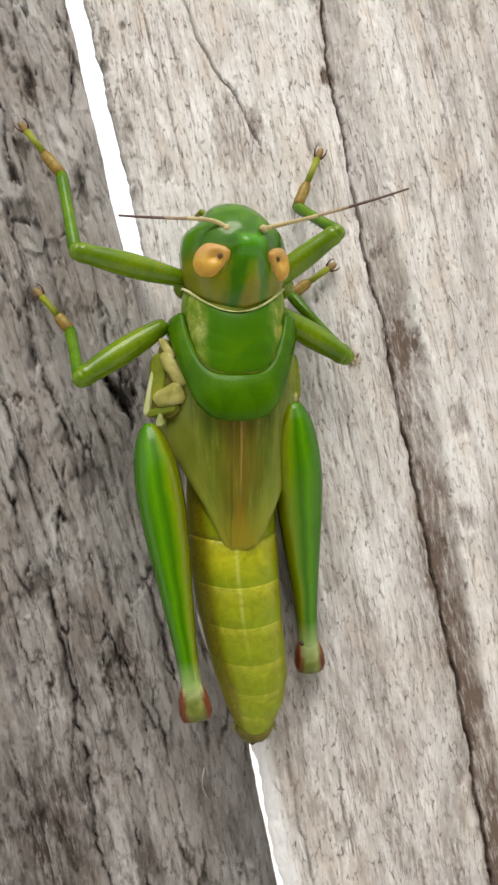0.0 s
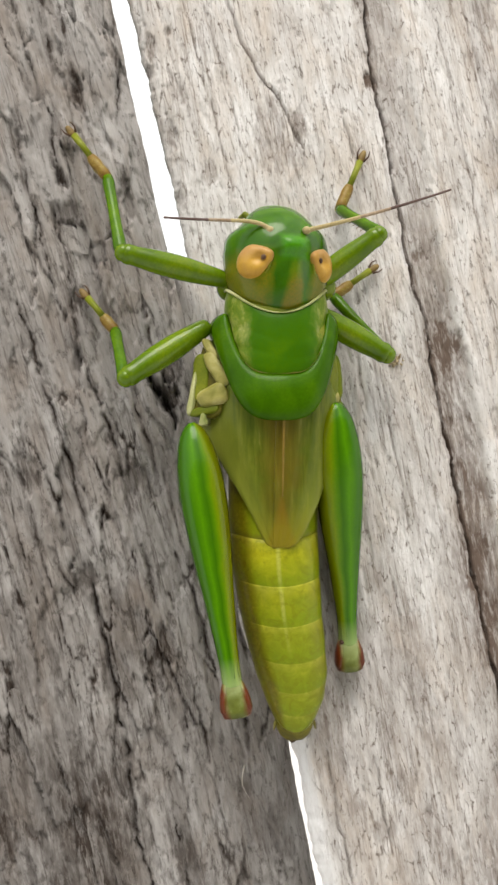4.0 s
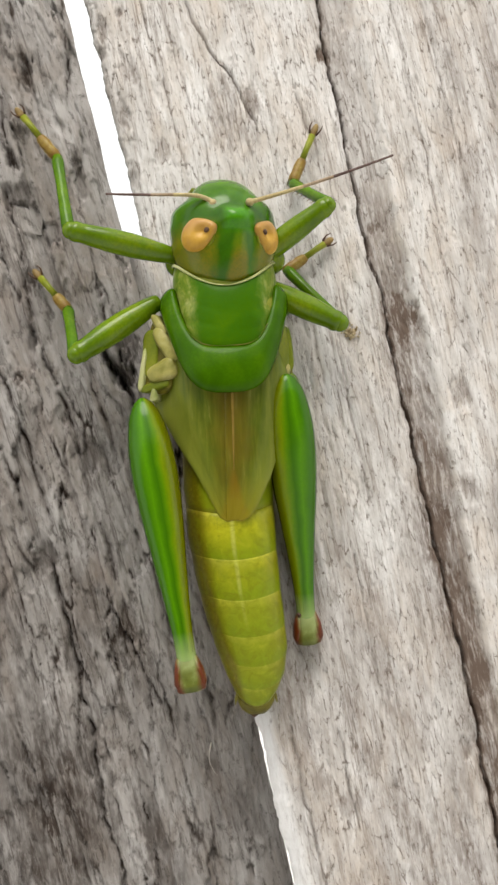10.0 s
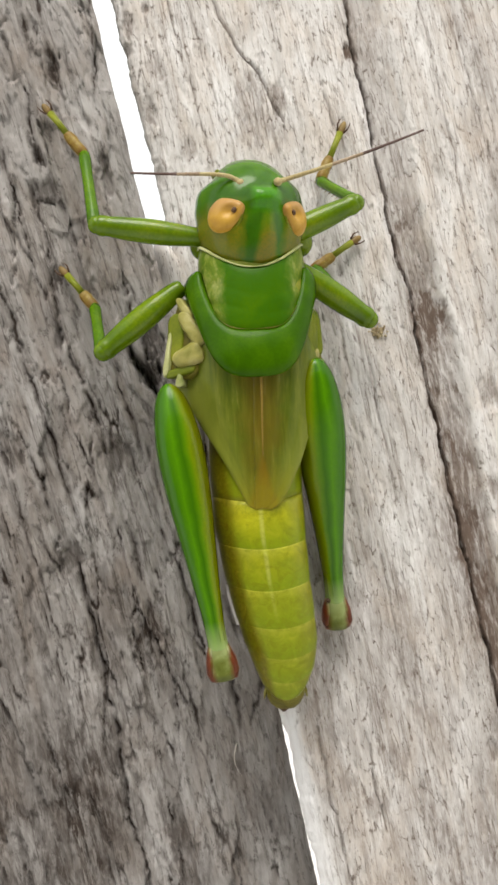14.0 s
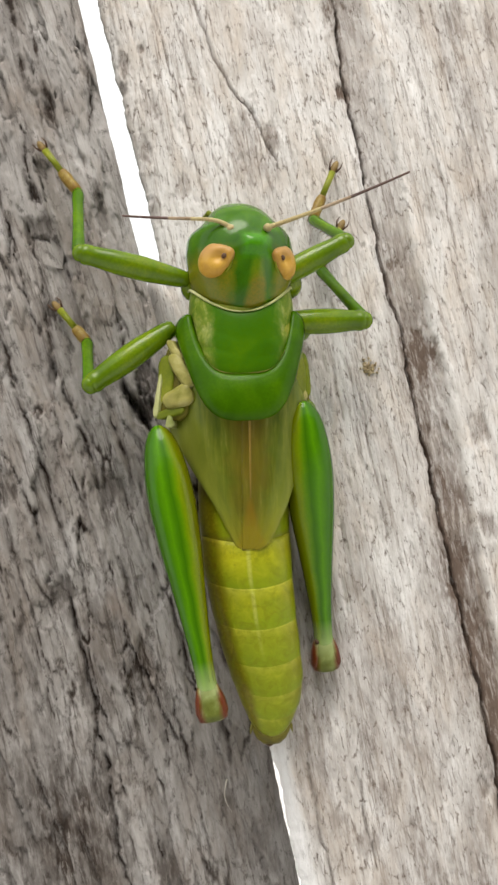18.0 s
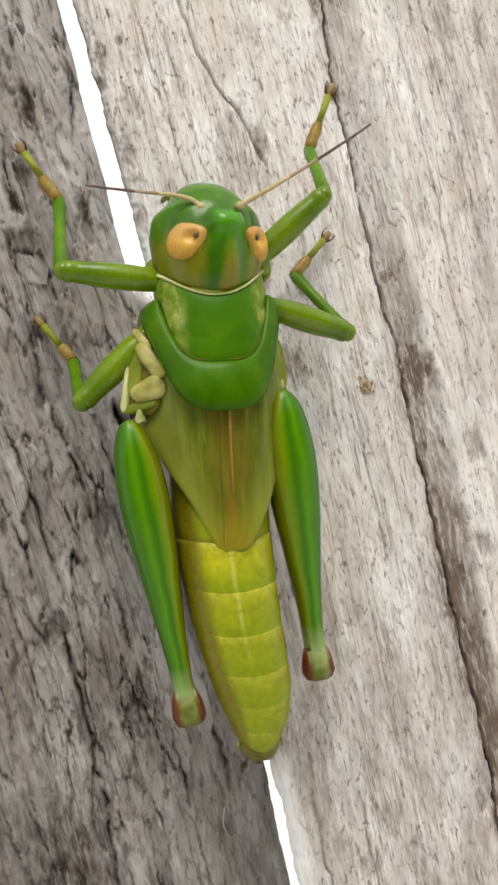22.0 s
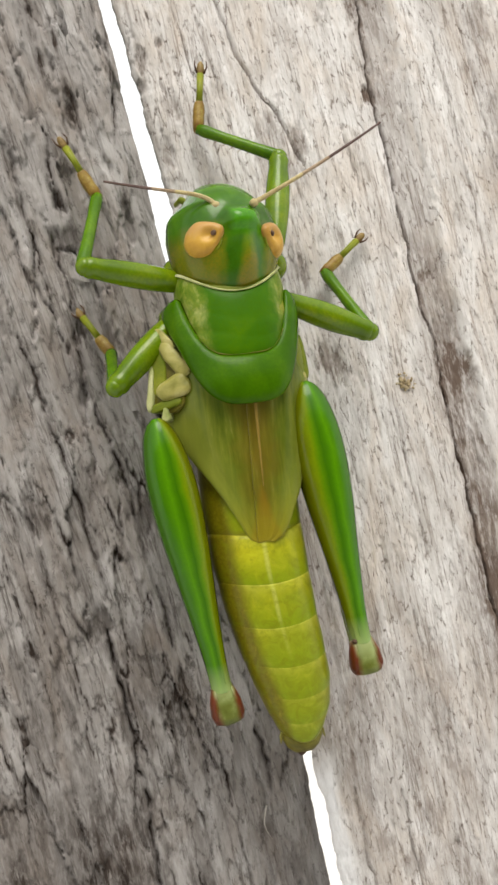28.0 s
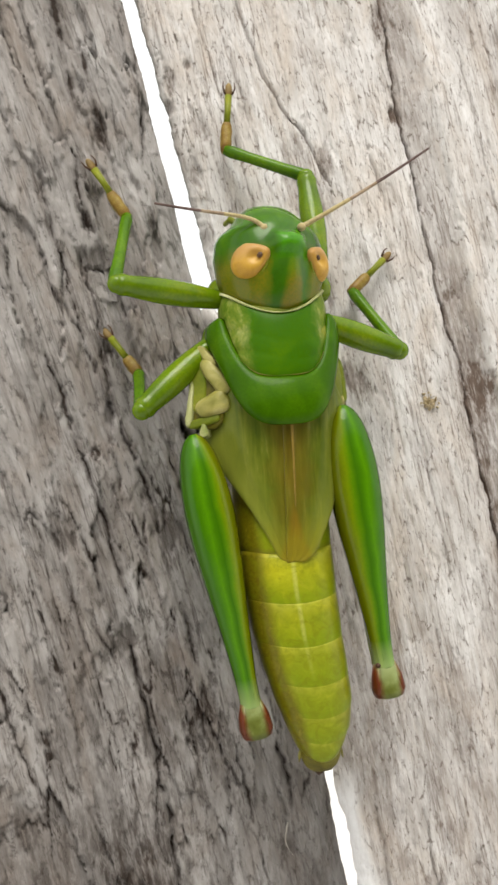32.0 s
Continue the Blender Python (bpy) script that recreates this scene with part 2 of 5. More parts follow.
TARSUS = cuticle("tarsus_cuticle", (0.250, 0.172, 0.032), (0.120, 0.048, 0.012), (0.360, 0.310, 0.090), 0.34, speckle=0.5, size=0.4)
TOE = cuticle("toe_cuticle", (0.220, 0.150, 0.050), (0.120, 0.075, 0.028), (0.330, 0.250, 0.100), 0.4, size=0.4)
WING_FOLD = cuticle("wing_fold_membrane", (0.270, 0.185, 0.040), (0.190, 0.125, 0.022), (0.340, 0.240, 0.070), 0.4)
CRUMB = cuticle("crumb_yellow", (0.420, 0.350, 0.220), (0.220, 0.160, 0.080), (0.520, 0.470, 0.340), 0.8, size=0.2)
CLAW = cuticle("claw_cuticle", (0.080, 0.045, 0.028), (0.040, 0.024, 0.016), (0.140, 0.080, 0.045), 0.35)
ANTENNA = cuticle("antenna_cuticle", (0.430, 0.360, 0.180), (0.310, 0.240, 0.110), (0.520, 0.450, 0.260), 0.45)
ANTENNA_MID = cuticle("antenna_mid_cuticle", (0.290, 0.215, 0.140), (0.200, 0.145, 0.095), (0.360, 0.280, 0.190), 0.5)
ANTENNA_TIP = cuticle("antenna_tip_cuticle", (0.115, 0.075, 0.065), (0.075, 0.048, 0.040), (0.170, 0.120, 0.105), 0.5)


def femur_material(name, inner, length, wide):
    """Jumping thigh: bright outer half with a highlight painted in, a dark groove off the middle, yellow-green inner
    flank.
    """
    m = Mat(name)
    x, y = m.axis("X"), m.axis("Y")
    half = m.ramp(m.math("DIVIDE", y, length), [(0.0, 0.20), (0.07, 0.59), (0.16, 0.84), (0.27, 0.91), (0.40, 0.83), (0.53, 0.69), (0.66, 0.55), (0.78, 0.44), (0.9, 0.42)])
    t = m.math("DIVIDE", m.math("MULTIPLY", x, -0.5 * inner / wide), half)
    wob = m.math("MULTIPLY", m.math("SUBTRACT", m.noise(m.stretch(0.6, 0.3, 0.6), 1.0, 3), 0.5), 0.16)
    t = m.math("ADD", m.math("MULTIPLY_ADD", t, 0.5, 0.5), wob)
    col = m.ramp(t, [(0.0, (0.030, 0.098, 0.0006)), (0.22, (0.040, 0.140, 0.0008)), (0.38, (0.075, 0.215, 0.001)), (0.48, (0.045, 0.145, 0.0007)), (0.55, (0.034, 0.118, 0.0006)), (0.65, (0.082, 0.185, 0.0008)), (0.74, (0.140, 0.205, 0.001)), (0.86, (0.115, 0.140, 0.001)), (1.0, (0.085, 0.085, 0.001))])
    fine = m.noise(None, 4.5, 3, 0.6)
    col = m.mix(m.ramp(fine, [(0.40, 0.12), (0.60, 0.0)]), col, (0.025, 0.11, 0.001))
    pale = m.ramp(m.math("DIVIDE", y, length), [(0.80, 0.0), (0.89, 0.75)])
    col = m.mix(pale, col, (0.27, 0.36, 0.13))
    m.bump(fine, 0.14, 0.05)
    return m.done(col, 0.17, 0.20, 0.06, 0.4)


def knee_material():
    """Pale green middle that turns red-brown at the sides and olive at the end, with shade painted on the rims; y runs
    from the thigh.
    """
    m = Mat("two_tone_shaded_knee_cuticle")
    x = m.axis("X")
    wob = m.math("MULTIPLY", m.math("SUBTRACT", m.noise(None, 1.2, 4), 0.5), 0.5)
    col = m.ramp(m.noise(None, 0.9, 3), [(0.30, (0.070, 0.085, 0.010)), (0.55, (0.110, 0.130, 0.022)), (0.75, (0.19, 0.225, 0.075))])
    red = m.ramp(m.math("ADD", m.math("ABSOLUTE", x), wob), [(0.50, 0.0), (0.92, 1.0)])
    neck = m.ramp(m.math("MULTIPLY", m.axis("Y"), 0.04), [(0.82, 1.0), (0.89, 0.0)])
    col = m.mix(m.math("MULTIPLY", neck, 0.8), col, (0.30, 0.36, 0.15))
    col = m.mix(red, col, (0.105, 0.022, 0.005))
    # outermost rims darkened as painted shade
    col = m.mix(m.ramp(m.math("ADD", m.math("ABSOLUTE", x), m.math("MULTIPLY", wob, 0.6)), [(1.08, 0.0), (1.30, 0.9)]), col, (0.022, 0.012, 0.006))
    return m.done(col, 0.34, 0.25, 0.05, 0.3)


KNEE_TWO_TONE_SHADED = knee_material()


def eye_material():
    m = Mat("orange_eye")
    a = m.noise(None, 0.9, 4, 0.6, 0.6)
    col = m.ramp(a, [(0.28, (0.37, 0.195, 0.024)), (0.50, (0.47, 0.270, 0.036)), (0.72, (0.54, 0.335, 0.07))])
    upper = m.ramp(m.math("MULTIPLY_ADD", m.axis("Y"), 0.3, m.math("MULTIPLY_ADD", a, 0.5, 0.22)), [(0.38, 0.0), (0.66, 0.9)])
    col = m.mix(upper, col, (0.40, 0.230, 0.080))
    deep = m.ramp(m.math("MULTIPLY", m.math("ADD", m.math("ABSOLUTE", m.axis("X")), m.math("MULTIPLY", a, 0.8)), 0.2), [(0.36, 0.75), (0.62, 0.0)])
    col = m.mix(deep, col, (0.27, 0.140, 0.040))
    v = m.node("ShaderNodeTexVoronoi")
    m.l.new(m.co, v.inputs["Vector"])
    v.inputs["Scale"].default_value = 9.0
    m.bump(v.outputs["Distance"], 0.12, 0.03)
    return m.done(col, 0.34, 0.25, 0.12, 0.3, 0.0)


EYE = eye_material()


def wing_material():
    """Thin olive membrane: pale grey-olive flanks, a soft brown middle, yellower towards the tip."""
    m = Mat("olive_wing_membrane")
    x, y = m.axis("X"), m.axis("Y")
    veins = m.noise(m.stretch(1.9, 0.10, 1.0), 1.0, 4, 0.6, 0.3)
    col = m.ramp(veins, [(0.30, (0.052, 0.086, 0.003)), (0.48, (0.085, 0.115, 0.006)), (0.62, (0.130, 0.155, 0.013)), (0.76, (0.225, 0.240, 0.050))])
    cloud = m.noise(None, 0.45, 4, 0.6, 0.5)
    along = m.math("MULTIPLY", y, -0.1)
    ax = m.math("MULTIPLY", m.math("ABSOLUTE", m.math("ADD", x, 0.2)), 0.1)
    edge = m.math("ADD", m.math("MULTIPLY_ADD", along, 0.32, ax), m.math("MULTIPLY", m.math("SUBTRACT", cloud, 0.5), 0.15))
    col = m.mix(m.ramp(edge, [(0.30, 0.0), (0.52, 0.80)]), col, (0.205, 0.232, 0.030))
    brown = m.math("MULTIPLY", m.ramp(m.math("ADD", ax, m.math("MULTIPLY", m.math("SUBTRACT", cloud, 0.5), 0.22)), [(0.0, 0.9), (0.08, 0.6), (0.20, 0.0)]), m.ramp(along, [(0.0, 0.75), (0.45, 0.65), (0.95, 0.35)]))
    col = m.mix(brown, col, (0.175, 0.100, 0.010))
    # an orange-brown wedge that widens to the tips
    wedge = m.math("SUBTRACT", m.math("MULTIPLY", m.math("SUBTRACT", along, 0.56), 0.30), m.math("ADD", ax, m.math("MULTIPLY", m.math("SUBTRACT", cloud, 0.5), 0.06)))
    col = m.mix(m.ramp(wedge, [(0.0, 0.0), (0.045, 0.70)]), col, (0.205, 0.125, 0.008))
    col = m.mix(m.ramp(m.math("ADD", along, m.math("MULTIPLY", m.math("SUBTRACT", cloud, 0.5), 0.25)), [(0.72, 0.0), (1.0, 0.55)]), col, (0.235, 0.215, 0.010))
    m.bump(veins, 0.3, 0.10)
    return m.done(col, 0.30, 0.20, 0.12, 0.5)


WING = wing_material()


def abdomen_material():
    m = Mat("yellow_green_abdomen")
    x, y = m.axis("X"), m.axis("Y")
    a = m.noise(None, 0.55, 4, 0.6, 0.6)
    col = m.ramp(a, [(0.33, (0.215, 0.230, 0.006)), (0.50, (0.370, 0.360, 0.008)), (0.72, (0.510, 0.475, 0.020))])
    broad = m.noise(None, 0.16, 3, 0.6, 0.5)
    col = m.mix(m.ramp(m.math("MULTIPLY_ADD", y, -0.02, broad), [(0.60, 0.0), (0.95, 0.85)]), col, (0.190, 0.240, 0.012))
    # sides browned: olive marking with painted shade
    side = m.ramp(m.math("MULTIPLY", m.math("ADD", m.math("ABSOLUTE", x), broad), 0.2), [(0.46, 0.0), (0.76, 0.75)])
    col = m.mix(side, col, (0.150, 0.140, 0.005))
    # each segment: pale front margin, greener rear half, a pale line down the middle
    band, across = m.attribute("band"), m.attribute("across")
    wander = m.math("MULTIPLY_ADD", a, 0.30, m.math("SUBTRACT", band, 0.15))
    col = m.mix(m.ramp(wander, [(0.45, 0.0), (0.85, 0.75), (1.0, 0.75)]), col, (0.165, 0.240, 0.003))
    col = m.mix(m.ramp(wander, [(0.16, 0.0), (0.24, 0.30), (0.42, 0.0)]), col, (0.520, 0.500, 0.070))
    # flanks darkened further, most on the left: natural marking plus painted shade
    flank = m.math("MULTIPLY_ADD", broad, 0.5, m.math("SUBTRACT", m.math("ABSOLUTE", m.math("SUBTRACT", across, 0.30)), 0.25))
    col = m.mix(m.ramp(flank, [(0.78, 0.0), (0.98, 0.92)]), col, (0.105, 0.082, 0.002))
    line = m.math("MULTIPLY", m.ramp(m.math("ABSOLUTE", across), [(0.012, 0.42), (0.055, 0.0)]), m.ramp(band, [(0.22, 0.0), (0.30, 1.0), (0.80, 0.8), (1.0, 0.0)]))
    line = m.math("MULTIPLY", line, m.ramp(m.math("MULTIPLY", y, -0.05), [(0.75, 1.0), (0.98, 0.0)]))
    col = m.mix(line, col, (0.560, 0.560, 0.170))
    blotch = m.noise(None, 1.1, 5, 0.68, 0.8)
    col = m.mix(m.ramp(m.math("MULTIPLY_ADD", y, -0.006, blotch), [(0.56, 0.0), (0.74, 0.60)]), col, (0.150, 0.165, 0.004))
    col = m.mix(m.ramp(blotch, [(0.28, 0.22), (0.44, 0.0)]), col, (0.480, 0.440, 0.040))
    seam = m.ramp(band, [(0.93, 0.0), (0.975, 0.85)])
    col = m.mix(seam, col, (0.150, 0.130, 0.010))
    fine = m.noise(None, 3.5, 3, 0.6)
    col = m.mix(m.ramp(fine, [(0.40, 0.16), (0.58, 0.0)]), col, (0.235, 0.245, 0.008))
    m.bump(fine, 0.15, 0.06)
    return m.done(col, 0.32, 0.18, 0.10, 0.5, 0.0)


ABDOMEN = abdomen_material()


def head_material():
    """Green head; olive cheeks under the eyes and an olive wedge down the crown between two dark green lines."""
    m = Mat("green_head")
    x, y = m.axis("X"), m.axis("Y")
    a = m.noise(None, 0.35, 3, 0.5, 0.5)
    col = m.ramp(a, [(0.30, (0.023, 0.080, 0.0006)), (0.52, (0.040, 0.120, 0.0008)), (0.74, (0.070, 0.175, 0.0012))])
    wob = m.math("MULTIPLY", m.math("SUBTRACT", m.noise(None, 0.8, 3), 0.5), 1.2)
    ax = m.math("ABSOLUTE", x)
    back = m.math("SUBTRACT", 1.2, m.math("ADD", y, wob))                        # grows towards the collar
    behind = m.ramp(m.math("MULTIPLY", back, 0.2), [(0.02, 0.0), (0.30, 1.0)])
    cheek = m.math("MULTIPLY", m.ramp(m.math("MULTIPLY", m.math("ADD", ax, wob), 0.2), [(0.30, 0.0), (0.44, 1.0)]), behind)
    col = m.mix(cheek, col, (0.150, 0.145, 0.006))
    mid = m.math("ABSOLUTE", m.math("SUBTRACT", x, 0.25))                             # the ridge is set off the middle to fit the camera's view
    wedge_edge = m.math("SUBTRACT", m.math("ADD", 0.48, m.math("MULTIPLY", back, 0.14)), m.math("ADD", mid, m.math("MULTIPLY", wob, 0.25)))
    wedge = m.math("MULTIPLY", m.ramp(wedge_edge, [(0.0, 0.0), (0.45, 0.9)]), m.ramp(m.math("MULTIPLY", back, 0.2), [(0.0, 0.0), (0.10, 0.6), (0.6, 1.0)]))
    base = m.ramp(m.math("MULTIPLY", back, 0.2), [(0.10, (0.075, 0.190, 0.002)), (0.42, (0.125, 0.180, 0.004)), (0.70, (0.185, 0.150, 0.008))])
    col = m.mix(wedge, col, base)
    brow = m.math("ABSOLUTE", m.math("ADD", y, m.math("MULTIPLY_ADD", wob, 0.3, -0.75)))
    brow = m.math("MULTIPLY", m.ramp(m.math("MULTIPLY", brow, 0.5), [(0.35, 1.0), (0.62, 0.0)]), m.ramp(m.math("MULTIPLY", mid, 0.5), [(0.55, 1.0), (0.80, 0.0)]))
    col = m.mix(m.math("MULTIPLY", brow, 0.85), col, (0.060, 0.240, 0.004))
    fine = m.noise(None, 4.5, 3, 0.6)
    col = m.mix(m.ramp(fine, [(0.40, 0.3), (0.6, 0.0)]), col, (0.03, 0.12, 0.008))
    m.bump(fine, 0.14, 0.05)
    return m.done(col, 0.17, 0.24, 0.05, 0.4, 0.0)


HEAD = head_material()


def pronotum_material():
    """Green saddle with cream-olive side lobes."""
    m = Mat("green_pronotum")
    x, y = m.axis("X"), m.axis("Y")
    a = m.noise(None, 0.30, 3, 0.5, 0.5)
    col = m.ramp(a, [(0.30, (0.028, 0.086, 0.0002)), (0.52, (0.040, 0.116, 0.0003)), (0.74, (0.066, 0.150, 0.0004))])
    wob = m.math("MULTIPLY", m.math("SUBTRACT", m.noise(None, 0.6, 3), 0.5), 2.0)
    side = m.ramp(m.math("MULTIPLY", m.math("ADD", m.math("ABSOLUTE", x), wob), 0.2), [(0.46, 0.0), (0.64, 0.8)])
    lobe = m.ramp(m.noise(m.stretch(0.9, 0.5, 0.9), 1.0, 4, 0.6, 0.6), [(0.34, (0.085, 0.140, 0.008)), (0.50, (0.190, 0.230, 0.030)), (0.68, (0.370, 0.375, 0.130))])
    col = m.mix(side, col, lobe)
    fine = m.noise(None, 4.0, 3, 0.6)
    col = m.mix(m.ramp(fine, [(0.40, 0.3), (0.6, 0.0)]), col, (0.03, 0.12, 0.008))
    m.bump(fine, 0.16, 0.06)
    return m.done(col, 0.28, 0.06, 0.05, 0.4, 0.0)


PRONOTUM = pronotum_material()


def ground_material():
    m = Mat("pale_dusty_concrete")
    big = m.noise(m.stretch(0.0012, 0.0012, 0.0012), 1.0, 5, 0.6, 0.4)
    col = m.ramp(big, [(0.35, (0.56, 0.55, 0.52)), (0.52, (0.64, 0.63, 0.61)), (0.70, (0.70, 0.69, 0.67))])
    fine = m.noise(m.stretch(0.05, 0.05, 0.05), 1.0, 5, 0.65)
    col = m.mix(m.ramp(fine, [(0.4, 0.3), (0.6, 0.0)]), col, (0.48, 0.47, 0.45))
    m.bump(fine, 0.4, 4.0)
    return m.done(col, 0.95, 0.2)


SOIL = ground_material()


def plaster_material():
    m = Mat("dull_brown_plaster")
    big = m.noise(m.stretch(0.002, 0.002, 0.002), 1.0, 5, 0.6, 0.4)
    col = m.ramp(big, [(0.35, (0.10, 0.09, 0.075)), (0.70, (0.17, 0.155, 0.13))])
    fine = m.noise(m.stretch(0.06, 0.06, 0.06), 1.0, 5, 0.65)
    m.bump(fine, 0.5, 3.0)
    return m.done(col, 0.95, 0.15)


PLASTER = plaster_material()


# ---------------------------------------------------------------- mesh helpers
def mesh_object(name, bm, material, smooth=True):
    bmesh.ops.recalc_face_normals(bm, faces=bm.faces)
    for v in bm.verts:
        v.co *= MM
    me = bpy.data.meshes.new(name)
    bm.to_mesh(me)
    bm.free()
    if smooth:
        me.shade_smooth()
    me.materials.append(material)
    return new(name, me)


def part(name, bm, material, parent, label="", at=None):
    ob = mesh_object(name, bm, material)
    ob.parent = parent
    if at is not None:
        ob.matrix_basis = at
    if label:
        tagged(ob, label)
    return ob


def ring(c, rx, rz, n=24, power=1.0, x_axis=Vector((1, 0, 0)), z_axis=Vector((0, 0, 1))):
    """A rounded section; power under 1 squares it."""
    out = []
    for k in range(n):
        a = 2 * math.pi * k / n
        ca, sa = math.cos(a), math.sin(a)
        out.append(Vector(c) + x_axis * (rx * math.copysign(abs(ca) ** power, ca)) + z_axis * (rz * math.copysign(abs(sa) ** power, sa)))
    return out


def loft(rings, bm=None):
    """A closed skin over rings of equal count."""
    bm = bm or bmesh.new()
    rows = [[bm.verts.new(p) for p in r] for r in rings]
    n = len(rows[0])
    for a, b in zip(rows, rows[1:]):
        for k in range(n):
            bm.faces.new((a[k], a[(k + 1) % n], b[(k + 1) % n], b[k]))
    bm.faces.new(list(reversed(rows[0])))
    bm.faces.new(rows[-1])
    return bm


def limb(points, n=14, bm=None):
    """A bent tapering limb over (centre, half width, half height)."""
    rings, last = [], None
    for k, (c, rx, rz) in enumerate(points):
        c = Vector(c)
        ahead = (Vector(points[min(k + 1, len(points) - 1)][0]) - Vector(points[max(k - 1, 0)][0])).normalized()
        side = ahead.cross(Vector((0, 0, 1)))
        side = side.normalized() if side.length > 1e-4 else Vector((1, 0, 0))
        rings.append(ring(c, rx, rz, n, 1.0, side, side.cross(ahead)))
    return loft(rings, bm)


def smooth(rows, n):
    """n rows on a smooth curve through the given rows of numbers."""
    p = np.array(rows, float)
    p = np.concatenate([2 * p[:1] - p[1:2], p, 2 * p[-1:] - p[-2:-1]])
    out = []
    for u in np.linspace(0, len(rows) - 1, n):
        k = min(int(u), len(rows) - 2)
        f = u - k
        a, b, c, d = p[k:k + 4]
        out.append(tuple(float(q) for q in 0.5 * (2 * b + (c - a) * f + (2 * a - 5 * b + 4 * c - d) * f * f + (3 * b - a - 3 * c + d) * f ** 3)))
    return out


def blob(c, r, bm=None, turn=None, u=20, v=14):
    bm = bm or bmesh.new()
    m = Matrix.Translation(c) @ (turn or Matrix()) @ Matrix.Diagonal((*r, 1))
    bmesh.ops.create_uvsphere(bm, u_segments=u, v_segments=v, radius=1, matrix=m)
    return bm


# ---------------------------------------------------------------- the timbers
def lattice(ix, iy, seed):
    h = (ix.astype(np.int64) * 374761393 + iy.astype(np.int64) * 668265263 + seed * 1274126177) & 0xFFFFFFFF
    h = ((h ^ (h >> 13)) * 1274126177) & 0xFFFFFFFF
    return ((h ^ (h >> 16)) & 0xFFFF) / 65535.0


def value_noise(x, y, seed=0, octaves=4, gain=0.5):
    total, amp, norm = np.zeros_like(x), 1.0, 0.0
    for o in range(octaves):
        ix, iy = np.floor(x), np.floor(y)
        fx, fy = x - ix, y - iy
        fx, fy = fx * fx * (3 - 2 * fx), fy * fy * (3 - 2 * fy)
        a, b = lattice(ix, iy, seed + o), lattice(ix + 1, iy, seed + o)
        c, d = lattice(ix, iy + 1, seed + o), lattice(ix + 1, iy + 1, seed + o)
        total += amp * ((a * (1 - fx) + b * fx) * (1 - fy) + (c * (1 - fx) + d * fx) * fy)
        norm += amp
        amp *= gain
        x, y = x * 2 + 17.3, y * 2 + 5.1
    return total / norm


def groove(x, z, path, wide, wander=0.35, seed=5):
    """How close a place lies to a crack that runs along path [(x, z) downwards]: 1 on it, 0 off it."""
    px, pz = np.array(path, float).T
    order = np.argsort(pz)
    line = np.interp(z, pz[order], px[order]) + wander * (value_noise(z * 0.5 + seed, z * 0.0, seed, 5, 0.7) - 0.5) * 2.6
    inside = np.clip((z - pz.min()) / 2.0 + 0.5, 0, 1) * np.clip((pz.max() - z) / 2.0 + 0.5, 0, 1)
    w = wide * (0.55 + 0.9 * value_noise(z * 0.55, z * 0.0 + seed, seed + 3, 3)) * inside + 1e-4
    return np.exp(-(((x - line) / w) ** 2)) * (inside > 0.02), x - line, inside


def spot(x, z, cx, cz, rx, rz, seed=2):
    d = np.hypot((x - cx) / rx, (z - cz) / rz) + 2.6 * (value_noise(x * 1.5, z * 0.42, seed, 6, 0.72) - 0.5)
    return np.clip(1.9 * (1.02 - d), 0, 1)


def slats(u, v, seed):
    """Long narrow cells: each place's cell number 0..1, its nearness to the cell's border, its offset across the cell."""
    iu, iv = np.floor(u), np.floor(v)
    best, second = np.full(u.shape, 9.0), np.full(u.shape, 9.0)
    number, across = np.zeros_like(u), np.zeros_like(u)
    for du in (-1, 0, 1):
        for dv in (-1, 0, 1):
            a, b = iu + du, iv + dv
            cu, cv = a + 0.1 + 0.8 * lattice(a, b, seed), b + lattice(a, b, seed + 1)
            d = np.hypot((u - cu), (v - cv) * 0.9)
            nearer = d < best
            second = np.where(nearer, best, np.minimum(second, d))
            best = np.where(nearer, d, best)
            number = np.where(nearer, lattice(a, b, seed + 2), number)
            across = np.where(nearer, u - cu, across)
    return number, second - best, across


MAIN_CRACK = [(18.6, 60), (18.5, 38.4), (17.8, 34.8), (17.3, 29.2), (17.1, 23.7), (16.8, 19.3), (16.6, 14.5), (16.4, 10.2), (16.8, 6.6), (16.4, 2.8), (16.3, -0.8), (16.2, -5.3), (16.1, -9.9), (15.8, -15), (15.8, -20.4), (15.8, -25.2), (15.7, -31.7), (15.2, -36), (15.0, -60)]
LEDGE = [(22.5, 60), (21.4, 38.6), (20.8, 29.5), (20.2, 20), (19.5, 12), (19.6, 2), (19.3, -5.5), (18.8, -12), (18.2, -24), (17.6, -40), (16.6, -60)]


